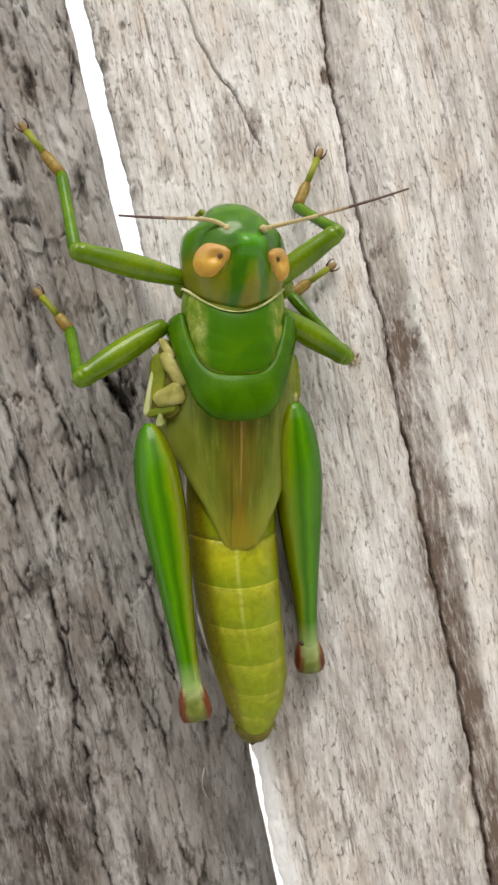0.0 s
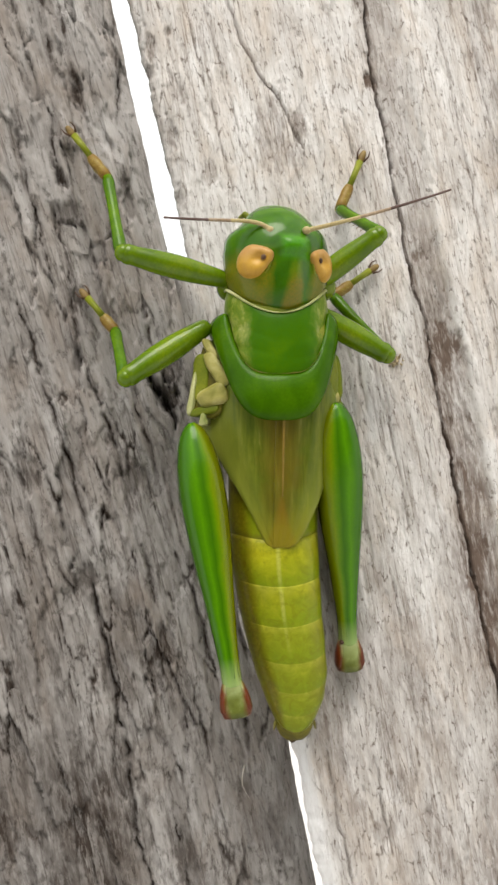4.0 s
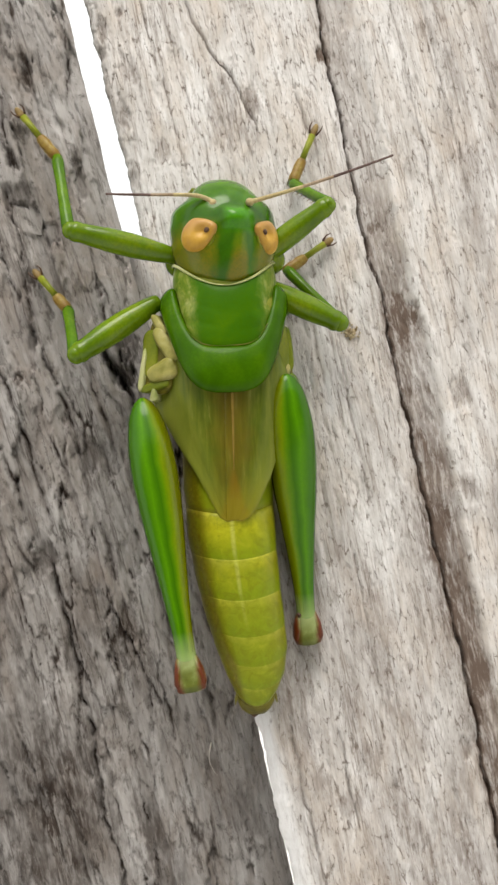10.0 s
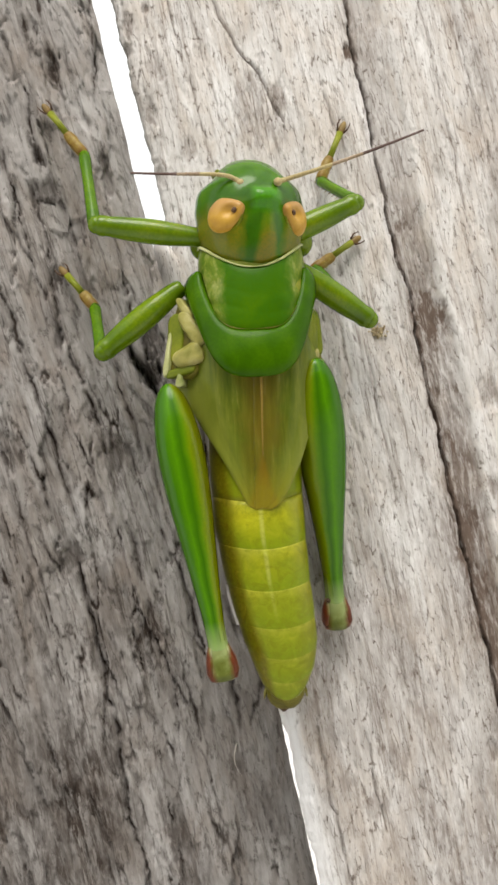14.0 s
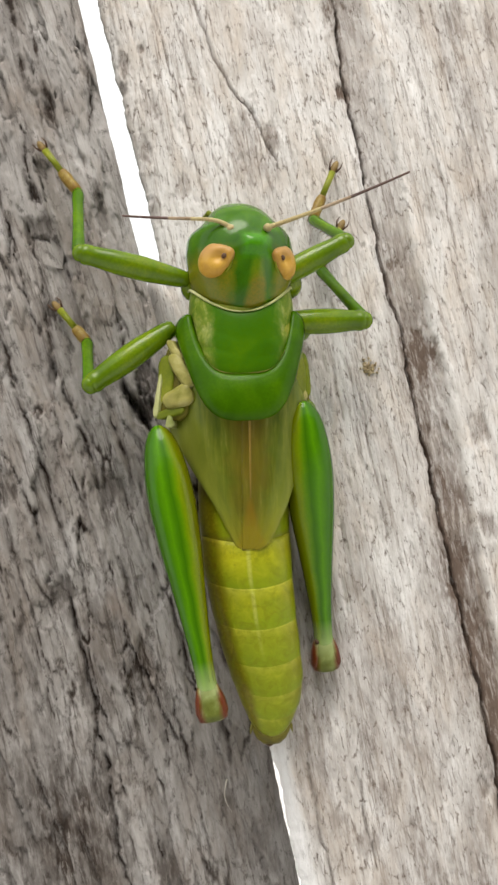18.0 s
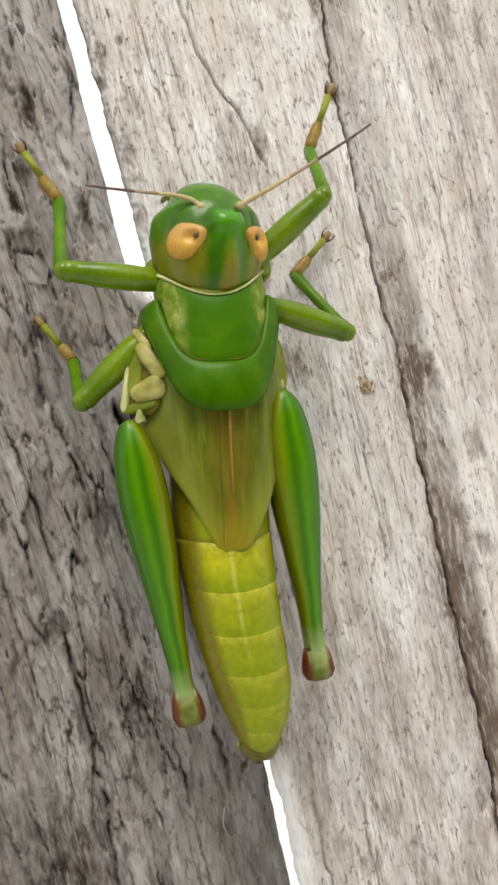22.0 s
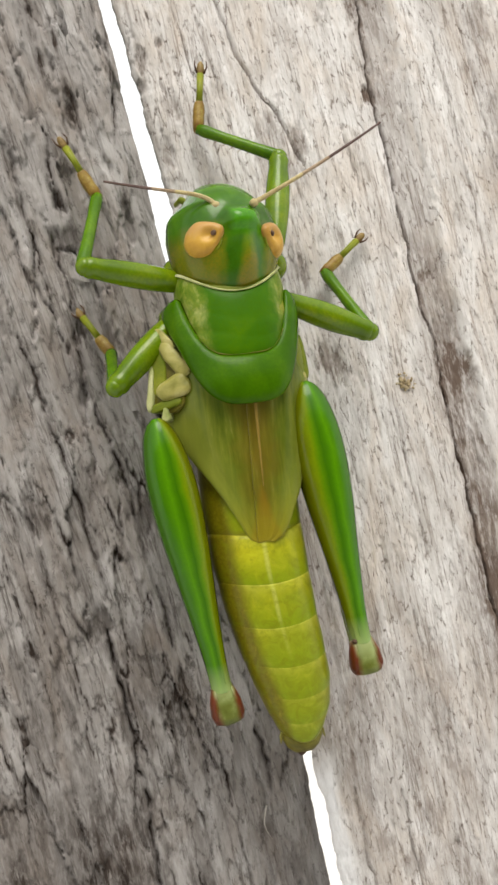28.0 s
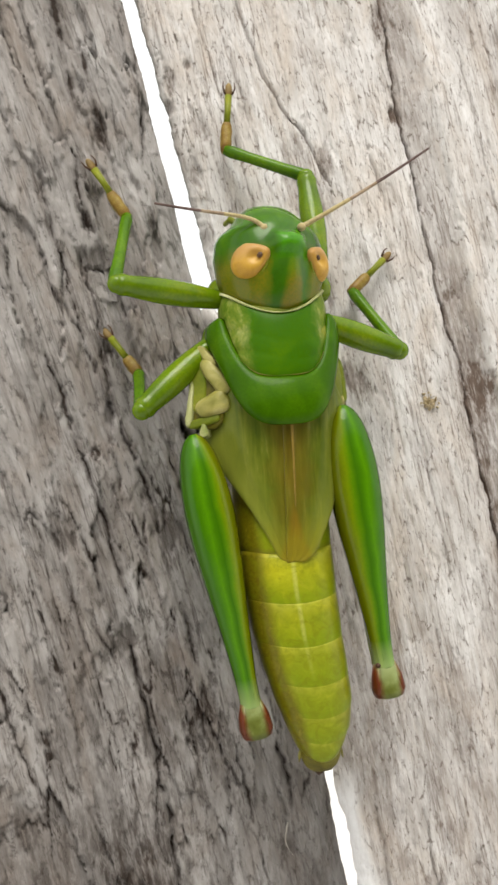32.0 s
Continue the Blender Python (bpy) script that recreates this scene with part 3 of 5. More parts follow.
def pale_relief(x, z):
    """Height of the pale timber's face and its tone: brown staining, darker and paler zones."""
    lean = x - 0.035 * z
    h = 0.50 * (value_noise(lean * 0.16, z * 0.02, 11, 3) - 0.5)
    h += 0.24 * (value_noise(lean * 1.1, z * 0.12, 12, 4, 0.6) - 0.5)
    h += 0.13 * (value_noise(lean * 3.2, z * 0.6, 13, 4, 0.65) - 0.5)
    chips = value_noise(lean * 2.0, z * 0.40, 14, 5, 0.65)
    h -= 0.14 * np.clip((chips - 0.60) / 0.08, 0, 1)
    stain_and_light = 0.16 * np.clip((value_noise(lean * 0.35, z * 0.08, 15, 5, 0.65) - 0.52) / 0.15, 0, 1)
    g, off, _ = groove(x, z, MAIN_CRACK, 0.105, 0.26)
    h -= 2.3 * g
    strip = groove(x, z, LEDGE, 0.5, 0.20, 8)[1]
    inside = np.clip((off + 0.05) / 0.3, 0, 1) * np.clip(-strip / 0.5 + 0.3, 0, 1)
    h -= 0.55 * inside * np.clip(1 - off / 5.5, 0.25, 1)
    cloud = value_noise(x * 0.7, z * 0.22, 16, 6, 0.68)
    low = np.interp(z, [-40, -8, 4, 9, 24, 40], [0.84, 0.84, 0.84, 0.70, 0.46, 0.60])
    stain_and_light = np.maximum(stain_and_light, inside * low * np.clip(1.05 - off / 8, 0.45, 1) * np.clip(0.55 + 0.40 * (cloud - 0.35) / 0.3, 0.45, 1.0))
    # soaked wood along the crack, deepest at a few wet places
    rot = value_noise(x * 0.8, z * 0.35, 17, 5, 0.65)
    reach = np.interp(z, [-40, -22, -14, -9, -2, 4, 8, 12, 24, 29, 31, 40], [0.6, 0.9, 1.3, 0.6, 0.6, 1.5, 0.6, 0.45, 0.15, 0.6, 0.4, 0.9])
    soak = np.exp(-np.abs(off) / (reach * np.where(off < 0, 0.55, 1.3) * (0.35 + 1.3 * rot)))
    stain_and_light = np.maximum(stain_and_light, soak * np.interp(z, [-40, 8, 16, 26, 30, 40], [1.0, 1.0, 0.7, 0.5, 0.9, 0.8]))
    # the crack's dark inside painted along its line
    stain_and_light = np.maximum(stain_and_light, np.exp(-((off / np.interp(z, [-40, 8, 14, 40], [0.32, 0.32, 0.15, 0.20])) ** 2)))
    # darker right of the ledge, paler along its edge
    stain_and_light += 0.55 * np.clip((strip - 1.8) / 3.0, 0, 1) * np.clip(2.0 * value_noise(lean * 0.5, z * 0.12, 23, 5, 0.66) - 0.75, 0, 1)
    stain_and_light -= 0.62 * np.exp(-(((strip - 1.1) / 1.0) ** 2)) * (0.4 + value_noise(x * 0.5, z * 0.15, 18, 3))
    h += 0.22 * np.exp(-(((strip - 0.35) / 0.5) ** 2))
    # patchily darker towards the bottom
    stain_and_light += 0.48 * np.clip((-z - 2) / 20, 0, 1) * np.clip(2.2 * value_noise(lean * 0.5, z * 0.14, 19, 6, 0.68) - 0.6, 0, 1)
    # low down, bright light along the gap is painted as a pale arris
    brow = x - np.interp(z, [-60, -40, -27, -23], [-3.3, -3.1, -3.15, -2.9])
    tone_mask = np.clip((-24 - z) / 3, 0, 1) * np.clip(2.1 - brow / 0.8, 0, 1)
    h -= 0.2 * tone_mask * np.clip(1 - brow / 1.2, 0, 1)
    for path, w, d in (([(5.4, 44), (5.6, 40.6), (6.0, 35.8), (6.8, 32.7), (8.2, 29.5), (8.7, 27.1), (9.4, 24.4)], 0.11, 0.5), ([(-0.3, -29), (-0.6, -35.2), (-0.5, -44)], 0.10, 0.4),
                       ([(3.7, -30.5), (3.5, -34.7), (3.4, -38.5)], 0.09, 0.35), ([(13.7, 27), (13.8, 22)], 0.10, 0.4), ([(1.4, 44), (1.9, 30), (2.2, 22)], 0.07, 0.22), ([(3.4, 40), (3.9, 24)], 0.07, 0.2),
                       ([(-0.9, 42), (-0.2, 27)], 0.06, 0.2), ([(24.5, 34), (23.5, 12)], 0.08, 0.25), ([(27.5, 40), (26.8, 14)], 0.08, 0.25), ([(8.5, -16), (8.0, -27)], 0.08, 0.25), ([(11.5, 2), (11.0, -12)], 0.07, 0.2)):
        g = groove(x, z, path, w, 0.22, 21)[0]
        h -= d * g
        stain_and_light = np.maximum(stain_and_light, 0.55 * g)
    for cx, cz, rx, rz, s, d in ((17.7, 4.0, 1.9, 2.6, 0.9, 0.1), (17.6, 12.7, 1.2, 0.8, 0.75, 0.1), (16.9, -13.9, 1.6, 2.2, 0.8, 0.1), (16.4, -20.8, 1.3, 2.6, 0.8, 0.2),
                                 (17.1, 29.7, 0.8, 0.9, 1.0, 0.35), (18.2, 38.8, 1.2, 2.0, 0.8, 0.2), (9.3, 27.0, 0.9, 2.0, 0.55, 0.1), (6.9, 25.5, 2.0, 4.5, 0.42, 0.0),
                                 (14.3, -34.1, 0.9, 1.0, 0.55, 0.2), (19.9, -12.3, 0.9, 1.4, 0.5, 0.1), (21.4, -3.8, 0.9, 1.4, 0.5, 0.1), (29.3, 35.0, 1.8, 3.0, 0.4, 0.1), (32.3, 33.0, 1.2, 2.4, 0.45, 0.1),
                                 (-2.4, 36.9, 0.7, 1.9, 0.52, 0.35), (-2.7, 34.4, 0.6, 1.2, 0.55, 0.4), (-0.8, 32.8, 0.8, 1.7, 0.42, 0.15), (-2.4, 27.7, 0.6, 1.8, 0.48, 0.3), (-0.4, 38.0, 0.4, 0.5, 0.6, 0.2), (0.6, 23.8, 0.8, 1.4, 0.40, 0.1), (-2.5, 21.9, 0.6, 1.0, 0.35, 0.15),
                                 (6.1, -32.8, 1.5, 1.8, 0.45, 0.0), (1.3, -34.1, 1.4, 1.5, 0.42, 0.0), (3.3, -36.1, 1.6, 1.3, 0.42, 0.0), (8.8, -26.0, 0.5, 0.6, 0.5, 0.05), (10.9, -26.2, 0.4, 0.5, 0.45, 0.05),
                                 (6.6, 16.0, 1.0, 2.0, 0.55, 0.15), (7.3, 7.1, 1.4, 1.9, 0.62, 0.15), (7.5, 11.5, 0.9, 1.6, 0.4, 0.05)):
        k = spot(x, z, cx, cz, rx, rz)
        h -= d * k
        stain_and_light = np.maximum(stain_and_light, s * k)
    stain_and_light = stain_and_light * (1 - tone_mask) - tone_mask * (0.7 + 0.5 * value_noise(x * 1.2, z * 0.3, 25, 4, 0.6))
    return h, np.clip(stain_and_light, -1, 1)


def grey_relief(x, z):
    """Height of the grey timber's face: long slanting flakes, splits and a knot hole."""
    lean = x + 0.045 * (z + np.sqrt((z + 8) ** 2 + 150))
    h = 0.8 * (value_noise(lean * 0.14, z * 0.025, 31, 3) - 0.5)
    bent = lean + 1.7 * (value_noise(x * 0.55, z * 0.22, 30, 5, 0.6) - 0.5)
    length = z + 3.5 * (value_noise(x * 1.4, z * 0.4, 29, 5, 0.62) - 0.5)
    number, border, across = slats(bent / 2.3, length / 10.0, 32)
    small, seam, tilt = slats(bent / 1.0 + 3.3, length / 3.4, 36)
    h += 0.95 * (number - 0.5) + 1.1 * (lattice(np.floor(number * 4096), np.floor(number * 0), 5) - 0.5) * across
    h += 0.30 * (small - 0.5) + 0.45 * (small - 0.5) * tilt
    h += 0.26 * (value_noise(lean * 1.3, z * 0.30, 33, 5, 0.65) - 0.5)
    h += 0.18 * (value_noise(lean * 2.8, z * 1.1, 34, 4, 0.65) - 0.5)
    tone_mask = np.clip((value_noise(lean * 0.6, z * 0.22, 37, 5, 0.66) - 0.49) / 0.10, 0, 1)
    smooth = np.clip((-z - 16) / 10, 0, 1) * np.clip((-x - 17.5) / 2, 0, 1)          # splits thinned in the low corner that the camera sees out of focus
    tone_mask = tone_mask * (1 - 0.8 * smooth)
    # shadow lines between the flakes, painted dark along their borders
    stain_and_light = 1.0 * np.clip(1.25 - border / 0.075, 0, 1) * (0.12 + 0.88 * tone_mask)
    stain_and_light = np.maximum(stain_and_light, 0.62 * np.clip(1.1 - seam / 0.07, 0, 1) * tone_mask)
    stain_and_light = np.maximum(stain_and_light, 0.34 * np.clip((value_noise(lean * 0.45, z * 0.14, 35, 6, 0.70) - 0.50) / 0.14, 0, 1))
    h -= 0.40 * np.clip(1 - border / 0.09, 0, 1) * (0.15 + 0.85 * tone_mask)
    # darker towards the lower left
    stain_and_light += 0.22 * np.clip((-z - 4) / 25, 0, 1) * np.clip((-x - 8) / 6, 0, 1) * value_noise(lean * 0.4, z * 0.2, 38, 5, 0.65) * 2
    stain_and_light -= np.where(number > 0.60, 0.60, 0.1) * (0.35 + 0.65 * np.clip((z + 12) / 30, 0, 1)) * value_noise(lean * 0.8, z * 0.3, 39, 4, 0.6)
    # painted lighter at the top, and by the lower gap against the insect's shadow
    stain_and_light -= 0.42 * np.clip((z - 4) / 14, 0, 1) + 0.95 * np.clip((x + 13) / 4, 0, 1) * np.clip((-z - 10) / 8, 0, 1) * np.clip(1.6 * value_noise(lean * 0.7, z * 0.3, 42, 5, 0.65) - 0.2, 0, 1)
    # and darker in the smooth corner
    stain_and_light += 0.26 * smooth * value_noise(lean * 0.5, z * 0.25, 44, 5, 0.65) * 2
    # a smooth strip along the gap, painted lighter as if sunlit
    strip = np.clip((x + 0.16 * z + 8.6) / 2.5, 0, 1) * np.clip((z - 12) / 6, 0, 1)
    stain_and_light = stain_and_light * (1 - 0.7 * strip) - 0.60 * strip
    # splits, and a dark line beside the hind thigh at (-8.7, -12.6)
    for path, w, d in (([(-17.2, -11), (-17.2, -17.5), (-17.2, -21.1), (-17.1, -23.7), (-17.5, -27.7), (-18, -31.7), (-17.8, -36.4), (-18.2, -46)], 0.30, 1.5),
                       ([(-18.4, 14), (-17.8, 8.6), (-17.3, 5.5), (-17.2, 3), (-17, 0), (-16.7, -3.1), (-16.2, -7.7)], 0.26, 0.9),
                       ([(-13.7, 7.3), (-13.3, 4.7), (-12.9, 2.1), (-12.8, -0.9), (-12.3, -2.8)], 0.30, 1.1), ([(-10.4, 4.4), (-10.1, 2.1), (-9.9, -0.5), (-9.6, -3.5)], 0.22, 0.8),
                       ([(-11.6, 21.5), (-11.3, 19), (-11.2, 16.2)], 0.26, 0.9), ([(-13.7, 21), (-13.6, 18.6), (-13.6, 16), (-14.2, 12.9), (-14.3, 9.6)], 0.22, 0.7),
                       ([(-12.5, 29.8), (-12.6, 26.9)], 0.30, 0.8), ([(-11.3, 46), (-11.2, 38), (-11.2, 34.6)], 0.55, 0.5), ([(-9.7, 38.4), (-9.6, 34.2), (-9.5, 31)], 0.50, 0.4),
                       ([(-8.1, 12.8), (-8.0, 9.4)], 0.34, 0.7), ([(-8.5, 6.8), (-8.1, 5.2), (-7.6, 3.6), (-7.3, 2.6)], 0.85, 3.4), ([(-12.6, -3.3), (-12.4, -7.2)], 0.24, 0.7), ([(-19.6, -8), (-18.6, -11.4)], 0.30, 0.8),
                       ([(-12.2, -8.6), (-12.2, -12)], 0.34, 1.1), ([(-8.7, -12.6), (-8.5, -19.6)], 0.30, 1.2), ([(-10.2, -21), (-10.4, -23.9), (-10.3, -27)], 0.26, 0.9),
                       ([(-6.6, -21.6), (-6.5, -27.4)], 0.30, 1.2), ([(-14.5, -23.6), (-13.5, -26.2), (-12.9, -28.2)], 0.18, 0.6), ([(-14.1, -28.2), (-14.4, -32.7), (-14.9, -40)], 0.20, 0.7),
                       ([(-5.0, 40), (-5.8, 33.2), (-6.9, 29.4)], 0.14, 0.3), ([(-20.8, -2), (-20.2, -18)], 0.18, 0.5), ([(-22.6, 4), (-22.0, -10)], 0.20, 0.6), ([(-15.6, 30), (-15.2, 18)], 0.20, 0.6)):
        g, off, _ = groove(x, z, path, 0.55 * w, 0.40, 41)
        broken = np.clip(2.4 * value_noise(x * 1.1, z * 0.8, 43, 4, 0.6) - 0.45, 0.25, 1)
        h -= 0.60 * d * g * broken
        # the dark inside of each split is painted too
        stain_and_light = np.maximum(stain_and_light, 1.0 * g * broken)
        stain_and_light = np.maximum(stain_and_light, 0.42 * np.exp(-np.abs(off) / (0.25 + 1.2 * w)) * (g > 1e-9) * broken)
    # dark spots; the long one at (-7.4, 21.4) paints the front leg's shadow
    for cx, cz, rx, rz, s, d in ((-7.5, 4.5, 0.95, 1.6, 0.72, 1.0), (-6.6, 7.2, 1.0, 2.4, 0.6, 0.6), (-9.6, 32.4, 0.8, 1.5, 0.85, 0.5), (-12.7, 24.9, 0.5, 1.3, 0.9, 0.6), (-12.5, 21.5, 1.4, 1.2, 0.50, 0.3), (-7.4, 21.4, 0.6, 3.0, 0.45, 0.2),
                                 (-14.5, 8.7, 0.9, 0.9, 0.40, 0.25), (-11.3, -2.0, 1.8, 1.7, 0.42, 0.4), (-12.6, -17.4, 1.9, 3.2, 0.80, 0.4),
                                 (-6.4, -35.1, 1.6, 2.2, 0.30, 0.2), (-5.0, -37.6, 1.0, 1.4, 0.30, 0.2), (-7.9, -31.0, 1.0, 1.2, 0.35, 0.2), (-17.4, -9.4, 1.8, 1.5, 0.55, 0.3), (-20.5, 0.5, 1.2, 2.5, 0.6, 0.3), (-24.0, -30.5, 2.2, 2.0, 0.45, 0.2)):
        k = spot(x, z, cx, cz, rx, rz, 6)
        h -= d * k
        stain_and_light = np.maximum(stain_and_light, s * k)
    pale = spot(x, z, -16.2, -32.5, 1.1, 7.0, 9)
    return h * (1 - 0.6 * pale), np.clip(stain_and_light * (1 - pale) - 0.3 * pale, -1, 1)


def spread(lo, hi, fine_lo, fine_hi, fine, coarse):
    """Steps from lo to hi: fine ones in the middle stretch, growing ones outside it."""
    mid = np.arange(fine_lo, fine_hi + fine / 2, fine)
    out, s = [], fine
    v = fine_lo
    while v > lo:
        s = min(s * 1.35, coarse)
        v = max(lo, v - s)
        out.append(v)
    left = out[::-1]
    out, s, v = [], fine, fine_hi
    while v < hi:
        s = min(s * 1.35, coarse)
        v = min(hi, v + s)
        out.append(v)
    return np.concatenate([left, mid, out])


def timber(name, x_lo, x_hi, deep, relief, face, edge_x, gap_side, material, fine_x, label):
    """An upright timber: a weathered front sheet, arrises rounded by wear, plain flanks and back. face(x, z): the depth
    of its front.
    """
    xs = spread(x_lo, x_hi, *fine_x, 0.13, 12.0)
    zs = spread(-UP * 1000 - 40, 620.0, -50.0, 48.0, 0.18, 60.0)
    cols, rows = len(xs), len(zs)
    X, Z = np.meshgrid(xs, zs)
    t = (X - x_lo) / (x_hi - x_lo)
    lo_edge, hi_edge = edge_x(Z)
    X = lo_edge + t * (hi_edge - lo_edge) if gap_side == 0 else X
    if gap_side < 0:      # the gap lies at the low end
        X = np.where(X < x_lo + 6, lo_edge + (X - x_lo) * (x_lo + 6 - lo_edge) / 6, X)
    elif gap_side > 0:
        X = np.where(X > x_hi - 6, hi_edge - (x_hi - X) * (hi_edge - (x_hi - 6)) / 6, X)
    h, stain_and_light = relief(X, Z)
    inner = (X - lo_edge) if gap_side < 0 else (hi_edge - X)
    outer = (hi_edge - X) if gap_side < 0 else (X - lo_edge)
    wear = 0.9 * np.exp(-inner / 0.55) + 5.0 * np.exp(-outer / 3.0)
    Y = face(X, Z) - h + wear
    verts = np.stack([X, Y, Z], -1).reshape(-1, 3)
    back = []
    for r in range(rows):
        a, b = X[r, 0], X[r, -1]
        yb = face(np.array([(a + b) / 2]), np.array([zs[r]]))[0] + deep
        cut = deep * 0.55
        ia = a + (cut if gap_side < 0 else 1.5)
        ib = b - (cut if gap_side > 0 else 1.5)
        back += [(b - (cut * 0.3 if gap_side > 0 else 0), Y[r, -1] + deep * 0.3, zs[r]), (ib, yb, zs[r]), (ia, yb, zs[r]), (a + (cut * 0.3 if gap_side < 0 else 0), Y[r, 0] + deep * 0.3, zs[r])]
    nf = len(verts)
    verts = np.concatenate([verts, np.array(back)])
    idx = np.arange(nf).reshape(rows, cols)
    loop = np.concatenate([idx, nf + np.arange(4 * rows).reshape(rows, 4)], 1)
    nxt = np.roll(loop, -1, 1)
    faces = np.stack([loop[:-1], nxt[:-1], nxt[1:], loop[1:]], -1).reshape(-1, 4)
    caps = [loop[0].tolist()[::-1], loop[-1].tolist()]
    me = bpy.data.meshes.new(name)
    me.from_pydata((verts * MM).tolist(), [], faces.tolist() + caps)
    me.materials.append(material)
    me.shade_smooth()
    layer = me.attributes.new("stain_and_light", "FLOAT", "POINT")
    layer.data.foreach_set("value", np.concatenate([stain_and_light.ravel(), np.full(4 * rows, 0.15)]).astype(np.float32))
    me.update()
    ob = new(name, me)
    ob.location = (0, 0, UP)
    return tagged(ob, label, "timber", "split post")


def ragged(z, seed, size):
    return size * (value_noise(z * 0.42, z * 0.0, seed, 6, 0.68) - 0.5) * 2


def pale_edges(z):
    low = np.interp(z, [-60, -40, -27, -23, -18, 16, 24, 34, 40, 60], [-3.3, -3.1, -3.15, -2.9, -2.6, -3.1, -3.05, -3.3, -3.35, -3.5]) + ragged(z, 51, 0.42)
    return low, np.full_like(z, 62.0)


def grey_edges(z):
    high = np.interp(z, [-60, -41, -28, -10, 8, 16, 28, 39, 60], [-3.1, -3.0, -2.95, -3.3, -4.3, -4.75, -4.95, -5.15, -5.4]) + ragged(z, 52, 0.14)
    return np.full_like(z, -58.0), high


def pale_face(x, z):
    """The pale timber is bowed: its upper half leans to the sky."""
    return 0.001 * np.clip(z, -70, 70) ** 2 - 0.45 + 0.004 * np.clip(x - 24, 0, None) ** 2


def grey_face(x, z):
    return 1.71 + 0.15 * np.clip(x, -40, 0) - 0.128 * np.clip(z, -90, 90) + 0.0012 * np.clip(z, -60, 60) ** 2 - 0.4 + 0.006 * np.clip(-x - 24, 0, None) ** 2


pale_timber = timber("pale_timber", -2.5, 62.0, 34.0, pale_relief, pale_face, pale_edges, -1, PALE_WOOD, (-2.5, 34.0),
                     "pale sun-bleached weathered timber with a long dark crack")
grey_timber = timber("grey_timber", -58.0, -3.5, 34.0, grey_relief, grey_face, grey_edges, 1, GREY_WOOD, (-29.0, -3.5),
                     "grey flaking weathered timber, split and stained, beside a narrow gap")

bm = bmesh.new()
bmesh.ops.create_grid(bm, x_segments=60, y_segments=60, size=1.0)
for v in bm.verts:
    r = v.co.length
    v.co = v.co * (2500.0 * r ** 3 + 3.0) * 1000
    v.co.z = 25 * noise.noise(v.co * 0.0008) if v.co.length < 40000 else 0
ground = mesh_object("ground", bm, SOIL)
# unseen wall, added behind the camera to dim reflections and frontal skylight
wall = bmesh.new()
bmesh.ops.create_cube(wall, size=1.0, matrix=Matrix.Translation((0, -3100, 1150)) @ Matrix.Diagonal((12000, 200, 2500, 1)))
bmesh.ops.bevel(wall, geom=wall.edges[:], offset=15, segments=2, affect="EDGES")
tagged(mesh_object("unseen_wall_south", wall, PLASTER), "unseen dull brown wall added behind the camera to darken reflections", "wall", kind="structure")
tagged(ground, "pale dusty concrete ground in bright open light", "ground", kind="structure")


def loose_pieces(host, name, count, x_span, z_span, face, relief, sizes, material, seed, clear, shear):
    """Thin splinters that the weather has raised from a timber's face, each along the grain, with broken ends."""
    rng = random.Random(seed)
    made = 0
    while made < count:
        x, z = rng.uniform(*x_span), rng.uniform(*z_span)
        if clear(x, z):
            continue
        long, wide, thick = (rng.uniform(*s) for s in sizes)
        long *= rng.choice((0.6, 1.0, 1.0, 1.6))
        left, right = [], []
        n = 6
        for j in range(n):
            v = j / (n - 1)
            taper = min(1.0, 0.55 + 3.0 * v, 0.45 + 3.0 * (1 - v))
            drift = 0.12 * wide * math.sin(4 * v + made)
            left.append((-wide / 2 * taper * rng.uniform(0.75, 1.1) + drift, long * (v - 0.5) + rng.uniform(-0.06, 0.06) * long))
            right.append((wide / 2 * taper * rng.uniform(0.75, 1.1) + drift, long * (v - 0.5) + rng.uniform(-0.06, 0.06) * long))
        outline = left + right[::-1]
        outline = [(x + a + shear * b, z + b) for a, b in outline]
        ax, az = np.array([p[0] for p in outline]), np.array([p[1] for p in outline])
        h, stain_and_light = relief(ax, az)
        base = face(ax, az)
        lift = float(np.percentile(h, 35)) + thick
        k = len(outline)
        verts = [(a, yb - lift, b) for a, b, yb in zip(ax, az, base)] + [(a, yb + 0.6, b) for a, b, yb in zip(ax, az, base)]
        faces = [list(range(k)), list(range(2 * k - 1, k - 1, -1))] + [(q, k + q, k + (q + 1) % k, (q + 1) % k) for q in range(k)]
        me = bpy.data.meshes.new(name)
        me.from_pydata([Vector(v) * MM for v in verts], [], faces)
        me.materials.append(material)
        layer = me.attributes.new("stain_and_light", "FLOAT", "POINT")
        layer.data.foreach_set("value", np.concatenate([np.clip(stain_and_light, -1, 0.5) + rng.uniform(-0.12, 0.08), np.full(k, 0.5)]).astype(np.float32))
        ob = new(name, me)
        ob.parent = host
        made += 1


loose_pieces(grey_timber, "bark_flake", 40, (-28, -5.5), (-44, 42), grey_face, grey_relief, ((2.5, 6.0), (0.6, 1.3), (0.02, 0.10)), GREY_WOOD, 4,
             lambda x, z: abs(x + 7.3) < 2.0 and abs(z - 4.5) < 4, 0.03)
loose_pieces(pale_timber, "wood_sliver", 60, (-1.5, 33), (-44, 42), pale_face, pale_relief, ((1.5, 4.5), (0.2, 0.6), (0.0, 0.05)), PALE_WOOD, 8,
             lambda x, z: 14.5 < x < 22.5, 0.09)

